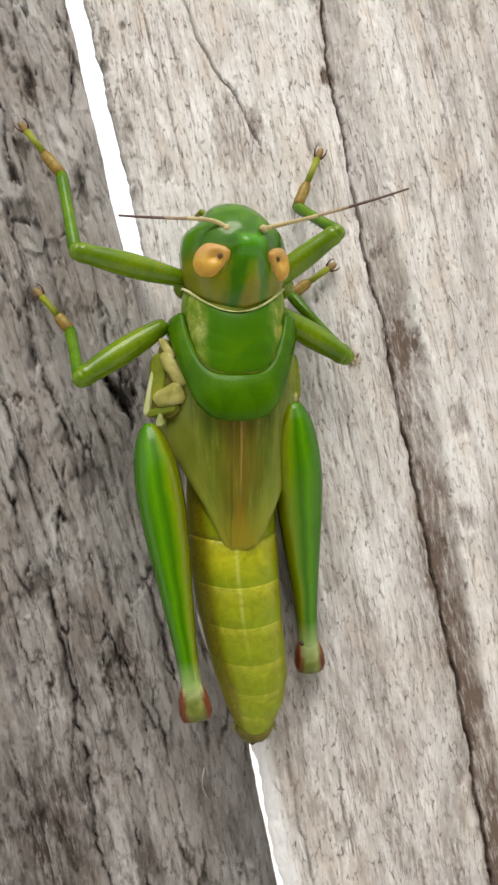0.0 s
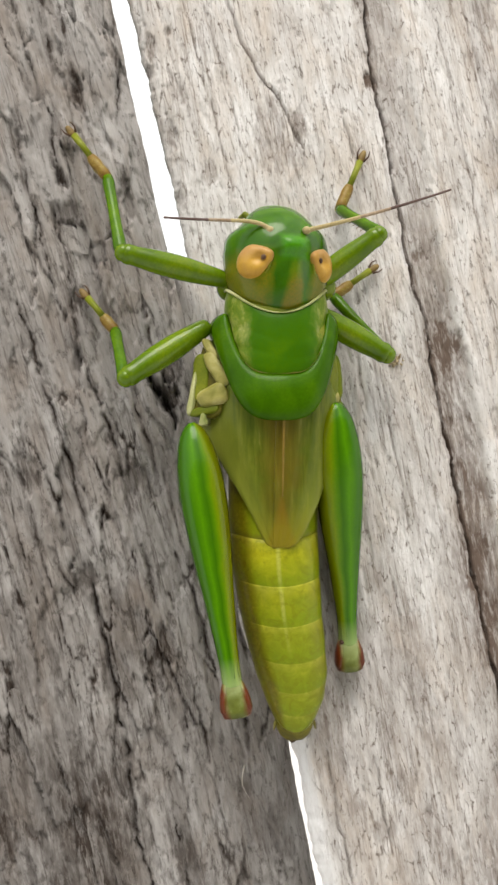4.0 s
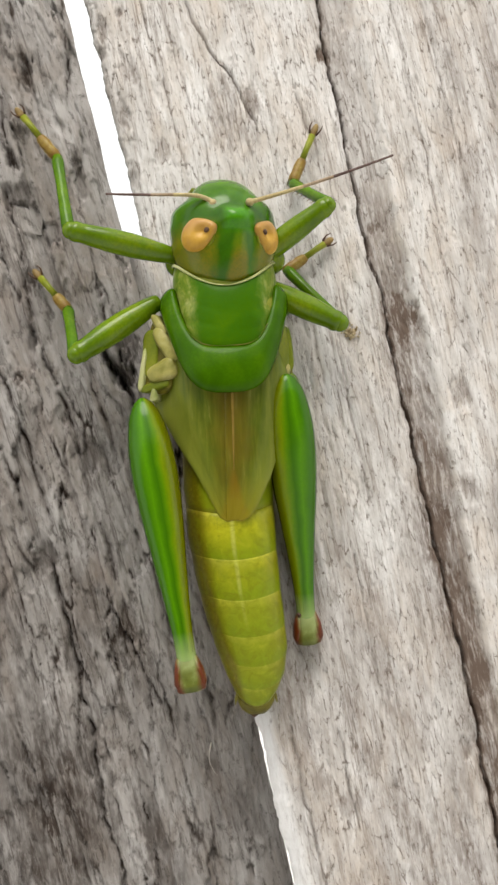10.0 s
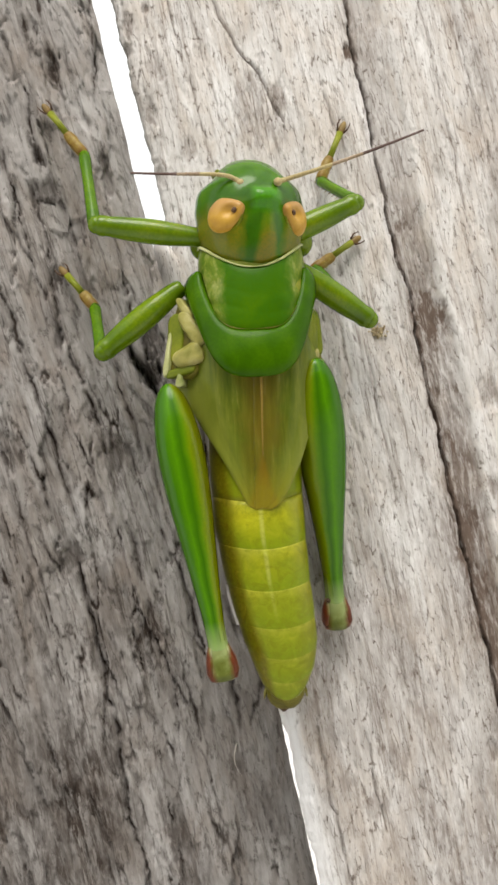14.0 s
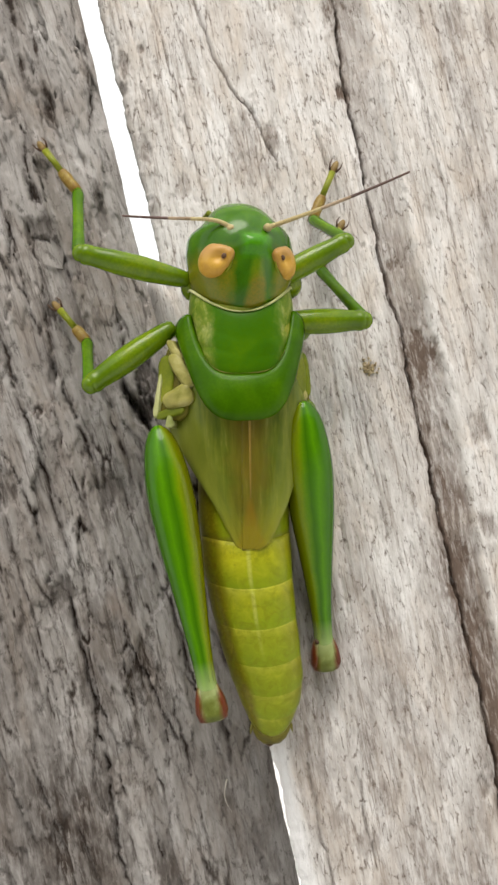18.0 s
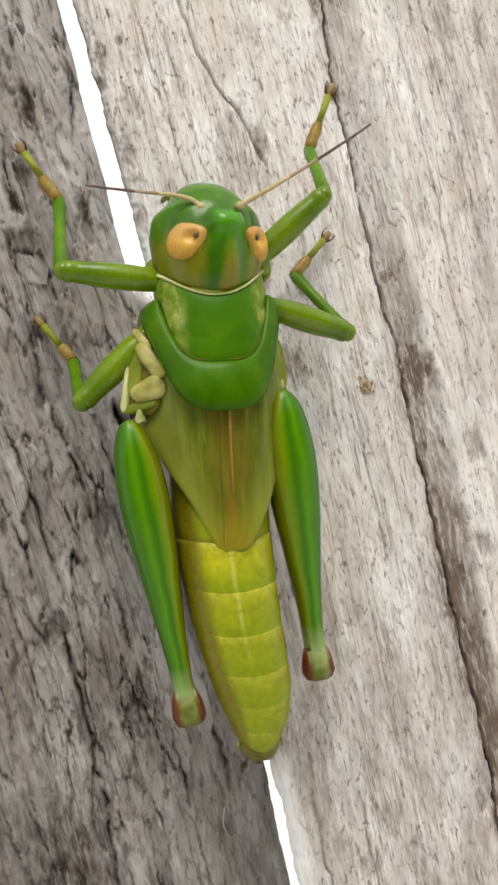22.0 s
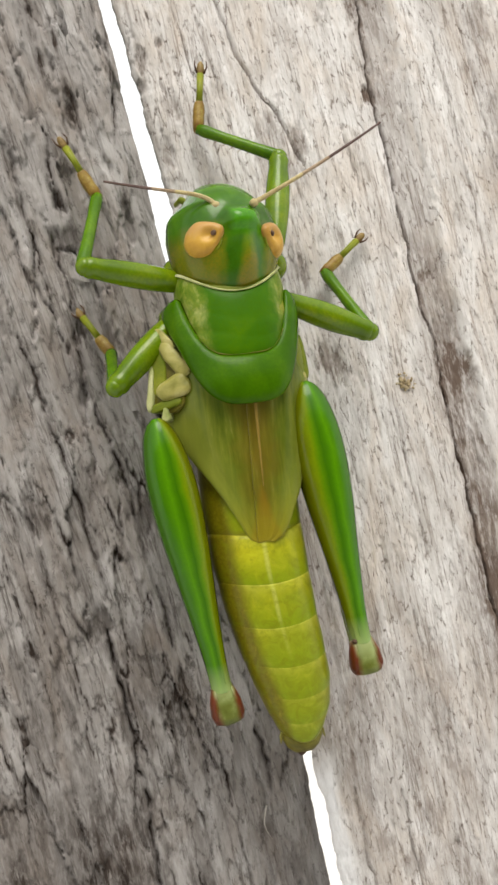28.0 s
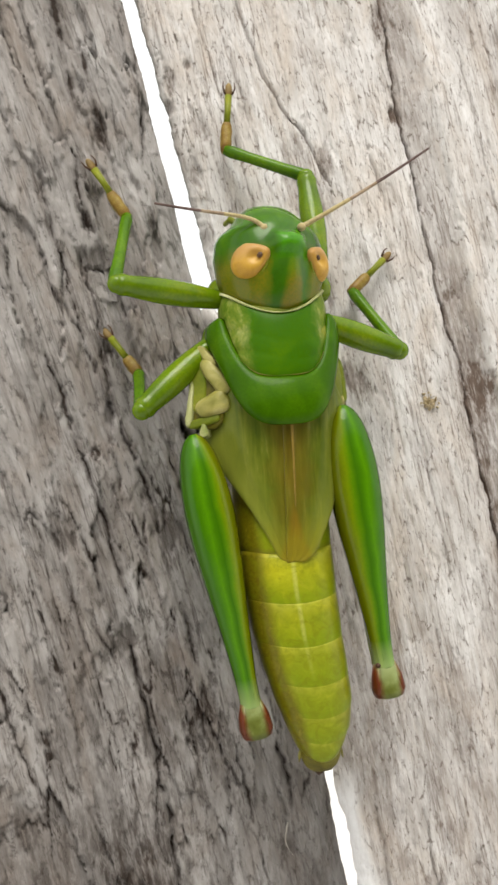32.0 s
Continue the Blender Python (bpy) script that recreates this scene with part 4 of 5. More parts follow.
# a filler added in the gap so that less bright background shows there
pts = [((-4.0 + 0.15 * math.sin(9 * v) + 0.6 * v, 1.6 + 1.0 * v, 16.4 - 35.0 * v), 0.9 + 1.5 * min(1.0, 12 * v) * (1 - 0.3 * v), 0.5) for v in np.linspace(0, 1, 28)]
part("gap_filler", limb(pts, 10), PALE_WOOD, pale_timber, "wood filler added to close the bright gap behind the legs")

# a pale hair on the grey wood and a yellowish crumb on the pale wood
pts = []
for v in np.linspace(0, 1, 9):
    x, z = -7.4 - 0.55 * math.sin(math.pi * v * 0.9), -29.0 - 3.0 * v
    y = float((grey_face(np.array([x]), np.array([z])) - grey_relief(np.array([x]), np.array([z]))[0])[0])
    pts.append(((x, y - 0.25, z), 0.07 * (1.1 - v), 0.07 * (1.1 - v)))
hair = mesh_object("plant_hair", limb(pts, 6), HAIR)
hair.location = (0, 0, UP)
tagged(hair, "fine pale plant hair lying on grey wood", "plant hair")

rng = random.Random(12)
bm = bmesh.new()
for k in range(46):
    r = rng.uniform(0.05, 0.15)
    turn = Matrix.Rotation(rng.uniform(0, 6), 4, "Z") @ Matrix.Rotation(rng.uniform(0, 6), 4, "X")
    bmesh.ops.create_icosphere(bm, subdivisions=1, radius=1, matrix=Matrix.Translation((rng.gauss(0, 0.24), rng.gauss(0, 0.30), rng.uniform(-0.02, 0.10))) @ turn @ Matrix.Diagonal((r, r * rng.uniform(0.6, 1.6), r * 0.6, 1)))
crumb = mesh_object("crumb", bm, CRUMB, False)
crumb.matrix_basis = Matrix.Translation(Vector((13.0, float((pale_face(np.array([13.4]), np.array([3.7])) - pale_relief(np.array([13.4]), np.array([3.7]))[0])[0]) - 0.05, 3.7)) * MM + Vector((0, 0, UP))) @ pose(0, 0, 0, 90, 0, 0) @ Matrix.Scale(1.35, 4)
tagged(crumb, "small yellowish crumbly deposit stuck to pale wood", "crumb")


# ---------------------------------------------------------------- the grasshopper
# Its own space: x to its right, y towards its head, z away from the wood; origin on the wood's face.
LEAN = 10.8
grasshopper = tagged(new("grasshopper"), "green grasshopper with orange eyes and yellow belly clinging to weathered wood", "insect")


def body_pose(dx, dz, lean, tilt, lift, roll):
    a = radians(LEAN)
    right, ahead = Vector((math.cos(a), 0, -math.sin(a))), Vector((math.sin(a), 0, math.cos(a)))
    m = Matrix((right, ahead, (0, -1, 0))).transposed().to_4x4()
    m = Matrix.Rotation(radians(lean), 4, "Y") @ Matrix.Rotation(radians(tilt), 4, right) @ Matrix.Rotation(radians(roll), 4, ahead) @ m
    o = Matrix.Rotation(radians(lean), 3, "Y") @ Vector((0.98, 0, -0.19)) + Vector((dx, -lift, dz))
    m.translation = o * MM + Vector((0, 0, UP))
    return m


def sway_at(t):
    ts = [r[0] for r in SWAY]
    return body_pose(*[float(np.interp(t, ts, [r[k] for r in SWAY])) for k in range(1, 7)])


def side_plate(a, b, w0, w1, dome, lift):
    """A thin domed plate of the flank from a to b, its rim turned under."""
    a, b = Vector((*a, 0)), Vector((*b, 0))
    ahead = (b - a).normalized()
    side = Vector((-ahead.y, ahead.x, 0))
    rings = []
    for v in np.linspace(0, 1, 15):
        w = (w0 + (w1 - w0) * v) * max(0.05, 1 - abs(2 * v - 1) ** 5) ** 0.5
        c = a + (b - a) * float(v)
        row = []
        for q in np.linspace(-1, 1, 9):
            p = c + side * (w * float(q))
            row.append(Vector((p.x, p.y, 7.25 + lift - 0.48 * (abs(p.x) - 4.5) + dome * (1 - q ** 4) * (1 - abs(2 * v - 1) ** 3))))
        row += [Vector((p.x * 0.93, p.y, p.z - 0.55)) for p in reversed(row)]
        rings.append(row)
    return loft(rings)


def build_thorax(g):
    """The trunk under the shields: cream and olive side plates."""
    rings = []
    for y, rx, zc, rz in ((12.0, 3.2, 5.6, 3.2), (10, 4.0, 5.6, 3.9), (7, 4.7, 5.5, 4.2), (4, 5.2, 5.1, 3.9), (1, 5.3, 4.7, 3.5), (-1.6, 4.6, 4.3, 3.0), (-3.2, 3.4, 4.0, 2.2), (-4.2, 2.0, 3.8, 1.3)):
        rings.append(ring((-0.1, y, zc), rx, rz, 32, 0.9))
    part("thorax", loft(rings), OLIVE, g, "olive and cream trunk behind the head")
    # overlapping plates that slope away from the back: from, to, half width at either end, dome, skin
    plates = (((-6.0, 6.6), (-6.05, 0.3), 0.45, 1.35, 0.0, TAIL), ((-6.35, 6.9), (-5.3, 5.1), 0.28, 0.36, 0.12, CREAM), ((-6.15, 5.7), (-4.5, 2.9), 0.50, 0.62, 0.16, CREAM), ((-6.5, 5.7), (-6.75, 1.7), 0.62, 0.58, 0.05, OLIVE),
              ((-7.0, 4.2), (-7.6, 0.6), 0.17, 0.26, 0.14, RIM), ((-6.9, 1.7), (-4.5, 2.5), 0.66, 0.98, 0.26, CREAM), ((-7.6, 0.7), (-5.2, 1.15), 0.34, 0.42, 0.16, OLIVE), ((-6.45, 0.75), (-6.5, -0.3), 0.14, 0.32, 0.05, RIM))
    for side in (-1, 1):
        for k, (a, b, w0, w1, dome, skin) in enumerate(plates):
            if side > 0 and k in (4, 6, 7):                                # hidden on the animal's right
                continue
            bm = side_plate(a, b, w0, w1, dome, 0.10 * (k % 3) - (0.12 if k == 0 else 0.0))
            for v in bm.verts:
                if side > 0:
                    v.co.x = -v.co.x - 1.95
                v.co += Vector((0.05, 0.05, 0.07)) * noise.noise(v.co * 1.6 + Vector((4.0 * k, 0, side)))
            part("side_plate", bm, skin, g)
    for y, x, z in ((11.6, 3.9, 5.2), (8.0, 4.6, 4.6), (0.8, 4.6, 5.0)):
        for side in (-1, 1):
            part("coxa", blob((side * x, y, z), (1.2, 1.25, 1.5), turn=Matrix.Rotation(radians(side * 20), 4, "Z")), LEG_GREEN, g)


def build_head(g):
    centre, tilt = (-0.12, 12.75, 6.6), pose(0, 0, 0, 0, 13, 0)
    base = Matrix.Translation(Vector(centre) * MM) @ tilt @ Matrix.Diagonal((0.91, 1, 1, 1))
    bm = blob((0, 0, 0), (4.5, 5.45, 4.35), u=96, v=72)
    ys = [-5.6, -5.0, -4.0, -3.0, -1.0, 1.0, 2.3, 2.8, 3.3, 3.8, 4.6, 5.2, 5.7]
    widths = [0.3, 1.8, 3.2, 3.95, 4.75, 4.95, 4.75, 4.4, 3.65, 3.15, 2.5, 1.7, 0.4]
    for v in bm.verts:
        c = v.co
        round_w = 4.5 * math.sqrt(max(0.02, 1 - (c.y / 5.45) ** 2))
        # broad cheeks, and a narrower brow dome in front of them; the crown itself keeps its round section
        c.x *= 1 + (float(np.interp(c.y, ys, widths)) / round_w - 1) * (1 - 0.35 * max(0.0, c.z / 4.4))
        if c.z > 0:
            c.z += 0.70 * math.exp(-((c.x / 1.5) ** 4) - abs((c.y - 0.95) / 0.80) ** 3)      # the shiny knob between the eyes
            c.z += 0.22 * math.exp(-((c.x / 0.8) ** 2) - ((c.y + 2.0) / 2.2) ** 2)           # a low ridge down the crown
            for s in (-1, 1):
                c.z -= 0.22 * math.exp(-(((c.x - s * 1.55) / 0.65) ** 2) - ((c.y + 1.0) / 2.0) ** 2)   # furrows beside the eyes
        if c.y > 2.4:                                                    # the face drops away in front
            c.z -= 0.05 * (c.y - 2.4) ** 2
    head = part("head", bm, HEAD, g, "green head with olive cheeks", base)
    for s in (-1, 1):
        turn = Matrix.Rotation(radians(s * 46), 4, "Y") @ Matrix.Rotation(radians(-s * 14), 4, "Z")
        bm = blob((0, 0, 0), (1.70, 1.43, 0.95), u=36, v=26)
        for v in bm.verts:                                               # a shallow cup towards the crown
            q = max(0.0, -s * v.co.x / 1.72 - 0.1)
            v.co.x -= s * 0.28 * q * q
            v.co.y = v.co.y * (1 - 0.40 * q) - 0.06 * q
            if v.co.z > 0:
                v.co.z -= 0.50 * math.exp(-((v.co.x + s * 0.75) / 0.62) ** 2 - ((v.co.y + 0.15) / 0.5) ** 2)
        bmesh.ops.transform(bm, matrix=Matrix.Translation((s * 3.12, -0.2, 2.80)) @ turn, verts=bm.verts)
        eye = part("eye", bm, EYE, head, "orange compound eye")
        deep = Matrix.Translation((s * 3.12, -0.2, 2.80)) @ turn
        part("pupil_spot", blob(deep @ Vector((-s * 1.12, -0.22, 0.50)), (0.26, 0.22, 0.16), turn=turn, u=10, v=8), CLAW, eye)
        part("eye_rim", limb([((s * 3.12 + 1.66 * math.cos(a) * math.cos(radians(46)), -0.2 + 1.44 * math.sin(a), 2.70 - s * 1.66 * math.cos(a) * math.sin(radians(46))), 0.10, 0.10) for a in np.linspace(0, 2 * math.pi, 25)], 6), OLIVE, head)
    # mouthparts below the face
    part("labrum", blob((0, 4.7, -1.9), (1.7, 1.0, 1.5)), OLIVE, head)
    for s in (-1, 1):
        part("palp", limb([((s * 1.3, 4.9, -2.6), 0.35, 0.35), ((s * 1.8, 5.6, -3.3), 0.30, 0.30), ((s * 1.9, 5.6, -4.3), 0.22, 0.22)], 8), OLIVE, head)
    return head


def shield(y_front, y_back, front2, back2, back4, radius, flat, lift, shift=0.0, n=44, m=18, span=112, belly=0.0, front4=0.0, furrows=()):
    """A saddle over the back, thick at the rim: front and back edges climb down the flanks with the distance from the midline."""
    bm = bmesh.new()
    grids = []
    for inset in (0.0, 0.35):
        rows = []
        for j in range(m + 1):
            v = j / m
            row = []
            for i in range(n + 1):
                a = radians(-span + 2 * span * i / n)
                w = radius * (abs(math.sin(a)) if abs(a) < math.pi / 2 else 1.0)
                yf, yb = y_front + min(front2 * w * w + front4 * w ** 4, 5.4), y_back + back2 * w * w + back4 * w ** 4
                yb = min(yb, yf - 0.6)
                swell = belly * math.sin(math.pi * v)
                r = radius + swell - inset - 0.22 * (abs(2 * v - 1) ** 6)
                for at, deep in furrows:
                    r -= deep * math.exp(-((v - at - 0.05 * math.sin(3 * a)) / 0.045) ** 2) * (0.10 + 0.90 * math.sin(a) ** 2)
                row.append(bm.verts.new((shift + r * math.sin(a), yf + (yb - yf) * v, lift + (r - flat) * math.cos(a))))
            rows.append(row)
        grids.append(rows)
    for g, rows in enumerate(grids):
        for j in range(m):
            for i in range(n):
                q = (rows[j][i], rows[j][i + 1], rows[j + 1][i + 1], rows[j + 1][i])
                bm.faces.new(q if g == 0 else q[::-1])
    out, inn = grids
    for j in range(m):
        for i in (0, n):
            bm.faces.new((out[j][i], out[j + 1][i], inn[j + 1][i], inn[j][i]))
    for i in range(n):
        for j in (0, m):
            bm.faces.new((out[j][i], out[j][i + 1], inn[j][i + 1], inn[j][i]))
    return bm


def build_pronotum(g):
    front = part("front_shield", shield(8.40, 2.9, 0.145, 0.05, 0.0, 4.25, 0.55, 6.3, -0.2, m=44, belly=0.12, furrows=((0.42, 0.08), (0.66, 0.11))), PRONOTUM, g, "green front shield with pale side lobes")
    rim = [((-0.2 + 4.22 * math.sin(a), 8.36 + min(0.145 * (4.25 * math.sin(a)) ** 2, 5.4), 6.3 + 3.60 * math.cos(a)), 0.045 + 0.09 * abs(math.sin(a)), 0.09) for a in np.linspace(radians(-105), radians(105), 45)]
    part("collar_rim", limb(rim, 8), RIM, front, "thin pale rim behind the head")
    rear = part("rear_shield", shield(3.35, -0.35, 0.02, 0.03, 0.0085, 5.15, 0.90, 5.95, -0.30, n=60, belly=0.22, span=100, front4=0.0120), GREEN, g, "glossy green rear shield")
    # the groove's shaded gap, put in as a thin dark tube
    lip = [((-0.30 + 5.0 * math.sin(a), 3.40 + 0.02 * (5.15 * math.sin(a)) ** 2 + 0.0120 * (5.15 * math.sin(a)) ** 4, 5.95 + 4.10 * math.cos(a)), 0.008 + 0.034 * abs(math.sin(a * 5.1 + 0.4)) ** 3, 0.04) for a in np.linspace(radians(-40), radians(42), 51)]
    part("shield_gap_line", limb(lip, 6), TAIL, rear, "thin dark tube drawn as the shaded gap along the shield's groove")


def wing_edge(v, side):
    """Half width of a wing at v along it; the right wing is made narrower to fit the camera's view."""
    y = 4.6 - 15.0 * v
    if side < 0:
        return float(np.interp(-y, [-4.6, -2.0, -0.2, 3.7, 6.8, 8.9, 9.5, 10.0, 10.4], [3.6, 6.2, 6.6, 4.65, 2.9, 1.85, 1.6, 1.3, 0.6]))
    return float(np.interp(-y, [-4.6, -2.0, -0.2, 3.7, 6.8, 8.9, 9.5, 10.0, 10.4], [3.4, 4.6, 4.95, 4.1, 3.0, 1.95, 1.6, 1.2, 0.5]))


def wing_height(x, v, side):
    near = min(abs(x), 5.0)
    return 9.2 - 0.205 * max(0.0, 15.0 * v - 3.0) - 0.075 * near ** 2 - 0.0012 * near ** 4 - 0.7 * (abs(x) - near) + (0.08 if side > 0 else 0.0)


def build_wings(g):
    for side in (-1, 1):
        bm = bmesh.new()
        rows = []
        n, m = 44, 22
        for thick in (0.0, -0.05):
            grid = []
            for j in range(n + 1):
                v = 1 - (1 - j / n) ** 1.5
                outer = wing_edge(v, side)
                inner = -0.55 - 0.25 * side * v
                row = []
                for i in range(m + 1):
                    u = i / m
                    x = inner + (outer - inner) * u
                    pleat = 0.045 * math.sin(u * 23 + 0.6 * side) * (1 - 0.6 * v) + 0.03 * math.sin(u * 57)
                    row.append(bm.verts.new((side * x - 0.15 * v, 4.6 - 15.0 * v - 0.35 * (u - 0.4) ** 2, wing_height(x, v, side) + pleat + thick)))
                grid.append(row)
            rows.append(grid)
        for k, grid in enumerate(rows):
            for j in range(n):
                for i in range(m):
                    bm.faces.new((grid[j][i], grid[j][i + 1], grid[j + 1][i + 1], grid[j + 1][i]))
        a, b = rows
        edge = [(j, 0) for j in range(n + 1)] + [(n, i) for i in range(1, m + 1)] + [(j, m) for j in range(n - 1, -1, -1)] + [(0, i) for i in range(m - 1, 0, -1)]
        for p, q in zip(edge, edge[1:] + edge[:1]):
            bm.faces.new((a[p[0]][p[1]], a[q[0]][q[1]], b[q[0]][q[1]], b[p[0]][p[1]]))
        part("wing", bm, WING, g, "short membranous olive wing pad with a brown middle")
    keel = [((-0.05 - 0.15 * v, 0.6 - 7.0 * v, 9.52 - 1.15 * v), 0.13 * (1 - 0.75 * v), 0.03) for v in np.linspace(0, 1, 13)]
    part("wing_fold", limb(keel, 8), WING_FOLD, g, "light orange-brown fold between the wings")


ABDOMEN_SPINE = [(2.0, -0.3, 3.9, 3.6, 2.9), (-4.0, -0.45, 4.0, 3.75, 3.0), (-8.0, -0.55, 3.9, 3.72, 2.95), (-12.0, -0.45, 3.7, 3.65, 2.9), (-16.0, -0.05, 3.4, 3.42, 2.75),
                 (-19.0, 0.42, 3.2, 3.20, 2.55), (-21.5, 0.85, 3.0, 2.92, 2.3), (-23.6, 1.05, 2.9, 2.38, 1.95), (-25.0, 1.02, 2.85, 1.75, 1.5), (-25.9, 0.98, 2.9, 1.1, 1.0)]


def spine_at(y):
    ys = [-r[0] for r in ABDOMEN_SPINE]
    return [float(np.interp(-y, ys, [r[k] for r in ABDOMEN_SPINE])) for k in (1, 2, 3, 4)]


def build_abdomen(g):
    cuts = [1.0, -9.9, -13.5, -16.8, -19.8, -22.2, -24.1, -25.2]
    for k, (a, b) in enumerate(zip(cuts, cuts[1:])):
        rings = []
        for j in range(12):
            v = j / 11
            y = a + 0.3 + (b - 0.25 - a - 0.3) * v
            x, z, rx, rz = spine_at(y)
            puff = 0.994 + 0.022 * math.sin(math.pi * min(1.0, 0.08 + v * 0.80)) - 0.014 * max(0.0, v - 0.86) / 0.14
            rings.append([Vector((q.x, q.y + 0.75 * ((q.x - x) / rx) ** 2 - 0.25, q.z)) for q in ring((x, y, z), rx * puff, rz * puff, 36, 0.92)])
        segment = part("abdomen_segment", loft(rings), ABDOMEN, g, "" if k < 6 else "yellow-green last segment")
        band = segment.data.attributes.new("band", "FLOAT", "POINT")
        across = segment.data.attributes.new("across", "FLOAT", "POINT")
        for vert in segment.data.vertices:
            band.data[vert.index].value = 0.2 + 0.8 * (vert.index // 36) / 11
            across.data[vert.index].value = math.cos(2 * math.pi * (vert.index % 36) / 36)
    rings = []
    for y, s in ((-24.6, 1.0), (-25.4, 0.95), (-26.0, 0.75), (-26.4, 0.45)):
        x, z, rx, rz = spine_at(max(y, -25.9))
        rings.append(ring((x, y, z - 0.1), 1.62 * s, 1.3 * s, 20))
    tail = part("tail_plate", loft(rings), TAIL, g, "olive tail plate with a dark tip")
    part("tail_tip", limb([((0.85, -26.0, 2.7), 0.42, 0.3), ((0.80, -26.5, 2.6), 0.36, 0.25), ((0.78, -26.7, 2.5), 0.12, 0.1)], 8), CLAW, tail)
    for s in (-1, 1):
        part("cercus", limb([((1.0 + s * 1.35, -24.5, 2.8), 0.24, 0.24), ((1.0 + s * 1.65, -25.1, 2.8), 0.15, 0.15), ((1.0 + s * 1.75, -25.6, 2.8), 0.04, 0.04)], 8), KNEE, tail)


def build_antenna(g, side, length):
    """Jointed antenna along +x of its own space, pale at the root, dark at the tip; the left one kinks forward at its root."""
    kink = -0.85 if side < 0 else 0.0

    def bow(s):
        return kink * (1 - math.exp(-s / 0.75)) + side * 0.05 * s * s / length

    root = part("antenna", blob((0, 0, 0), (0.36, 0.34, 0.32), u=14, v=10), ANTENNA, g, "jointed antenna, pale at the root and dark at the tip")
    n = 19
    for k in range(n):
        a, b = length * k / n, length * (k + 1) / n
        r = 0.21 - 0.12 * (k / n) ** 0.7
        pts = [((a + (b - a) * q, bow(a + (b - a) * q), 0), r * w, r * w) for q, w in ((0, 0.92), (0.15, 1.0), (0.5, 0.98), (0.88, 1.0), (1.0, 0.90))]
        part("antenna_joint", limb(pts, 8), ANTENNA if k < 7 else ANTENNA_MID if k < 11 else ANTENNA_TIP, root)
    return root


def build_femur(g, length, width, name="femur"):
    """A walking-leg thigh along +y."""
    pts = []
    for v, w in smooth([(0, 0.52), (0.05, 0.70), (0.18, 0.84), (0.40, 1.0), (0.62, 1.0), (0.80, 0.88), (0.88, 0.82), (0.93, 0.86), (0.965, 0.80), (0.99, 0.66), (1.01, 0.46), (1.022, 0.2)], 30):
        pts.append(((0, length * v, 0), width * w, width * w * 1.05))
    f = part(name, limb(pts, 18), LEG_GREEN, g)
    part("knee_pad", blob((0, length * 0.985, 0), (width * 0.74, width * 0.7, width * 0.8), u=14, v=10), LEG_GREEN, f)
    return f


def build_tibia(g, length, width):
    pts = [((0, length * v, 0), width * w, width * w) for v, w in ((0, 0.9), (0.06, 1.05), (0.3, 0.92), (0.7, 0.86), (0.92, 1.0), (1.0, 0.85))]
    t = part("tibia", limb(pts, 14), FEMUR_GREEN, g)
    for k in range(6):
        y = length * (0.35 + 0.1 * k)
        for s in (-1, 1):
            part("spine", limb([((s * width * 0.7, y, -width * 0.5), 0.05, 0.05), ((s * (width * 0.7 + 0.24), y + 0.25, -width * 0.8), 0.012, 0.012)], 5), TARSUS, t)
    return t


def build_tarsus(g, a, b, c):
    """A foot along +y: two pads, a slim joint, a claw pad and two claws."""
    t = part("tarsus", limb([((0, -0.25, 0), 0.408, 0.414), ((0, a * 0.22, -0.02), 0.51, 0.45), ((0, a * 0.45, -0.05), 0.459, 0.414), ((0, a * 0.7, -0.05), 0.51, 0.432), ((0, a * 0.95, -0.1), 0.442, 0.378), ((0, a + 0.12, 0), 0.306, 0.324)], 12), TARSUS, g, "yellow-brown jointed foot")
    part("foot_pad", blob((0, a * 0.55, -0.40), (0.50, a * 0.42, 0.30), u=12, v=8), CREAM, t)
    part("foot_joint", limb([((0, a, 0), 0.289, 0.288), ((0, a + b * 0.4, 0.12), 0.272, 0.27), ((0, a + b, 0.05), 0.315, 0.306)], 10), OLIVE, t)
    part("claw_pad", blob((0, a + b + c * 0.35, -0.05), (0.33, c * 0.60, 0.26), u=14, v=10), TOE, t)
    for s in (-1, 1):
        pts = [((s * 0.30, a + b + 0.1, 0.10), 0.10, 0.10), ((s * 0.52, a + b + c * 0.5, 0.16), 0.075, 0.075), ((s * 0.50, a + b + c * 0.95, -0.05), 0.045, 0.045), ((s * 0.42, a + b + c * 1.1, -0.28), 0.02, 0.02)]
        part("claw", limb(pts, 8), CLAW, t)
    return t


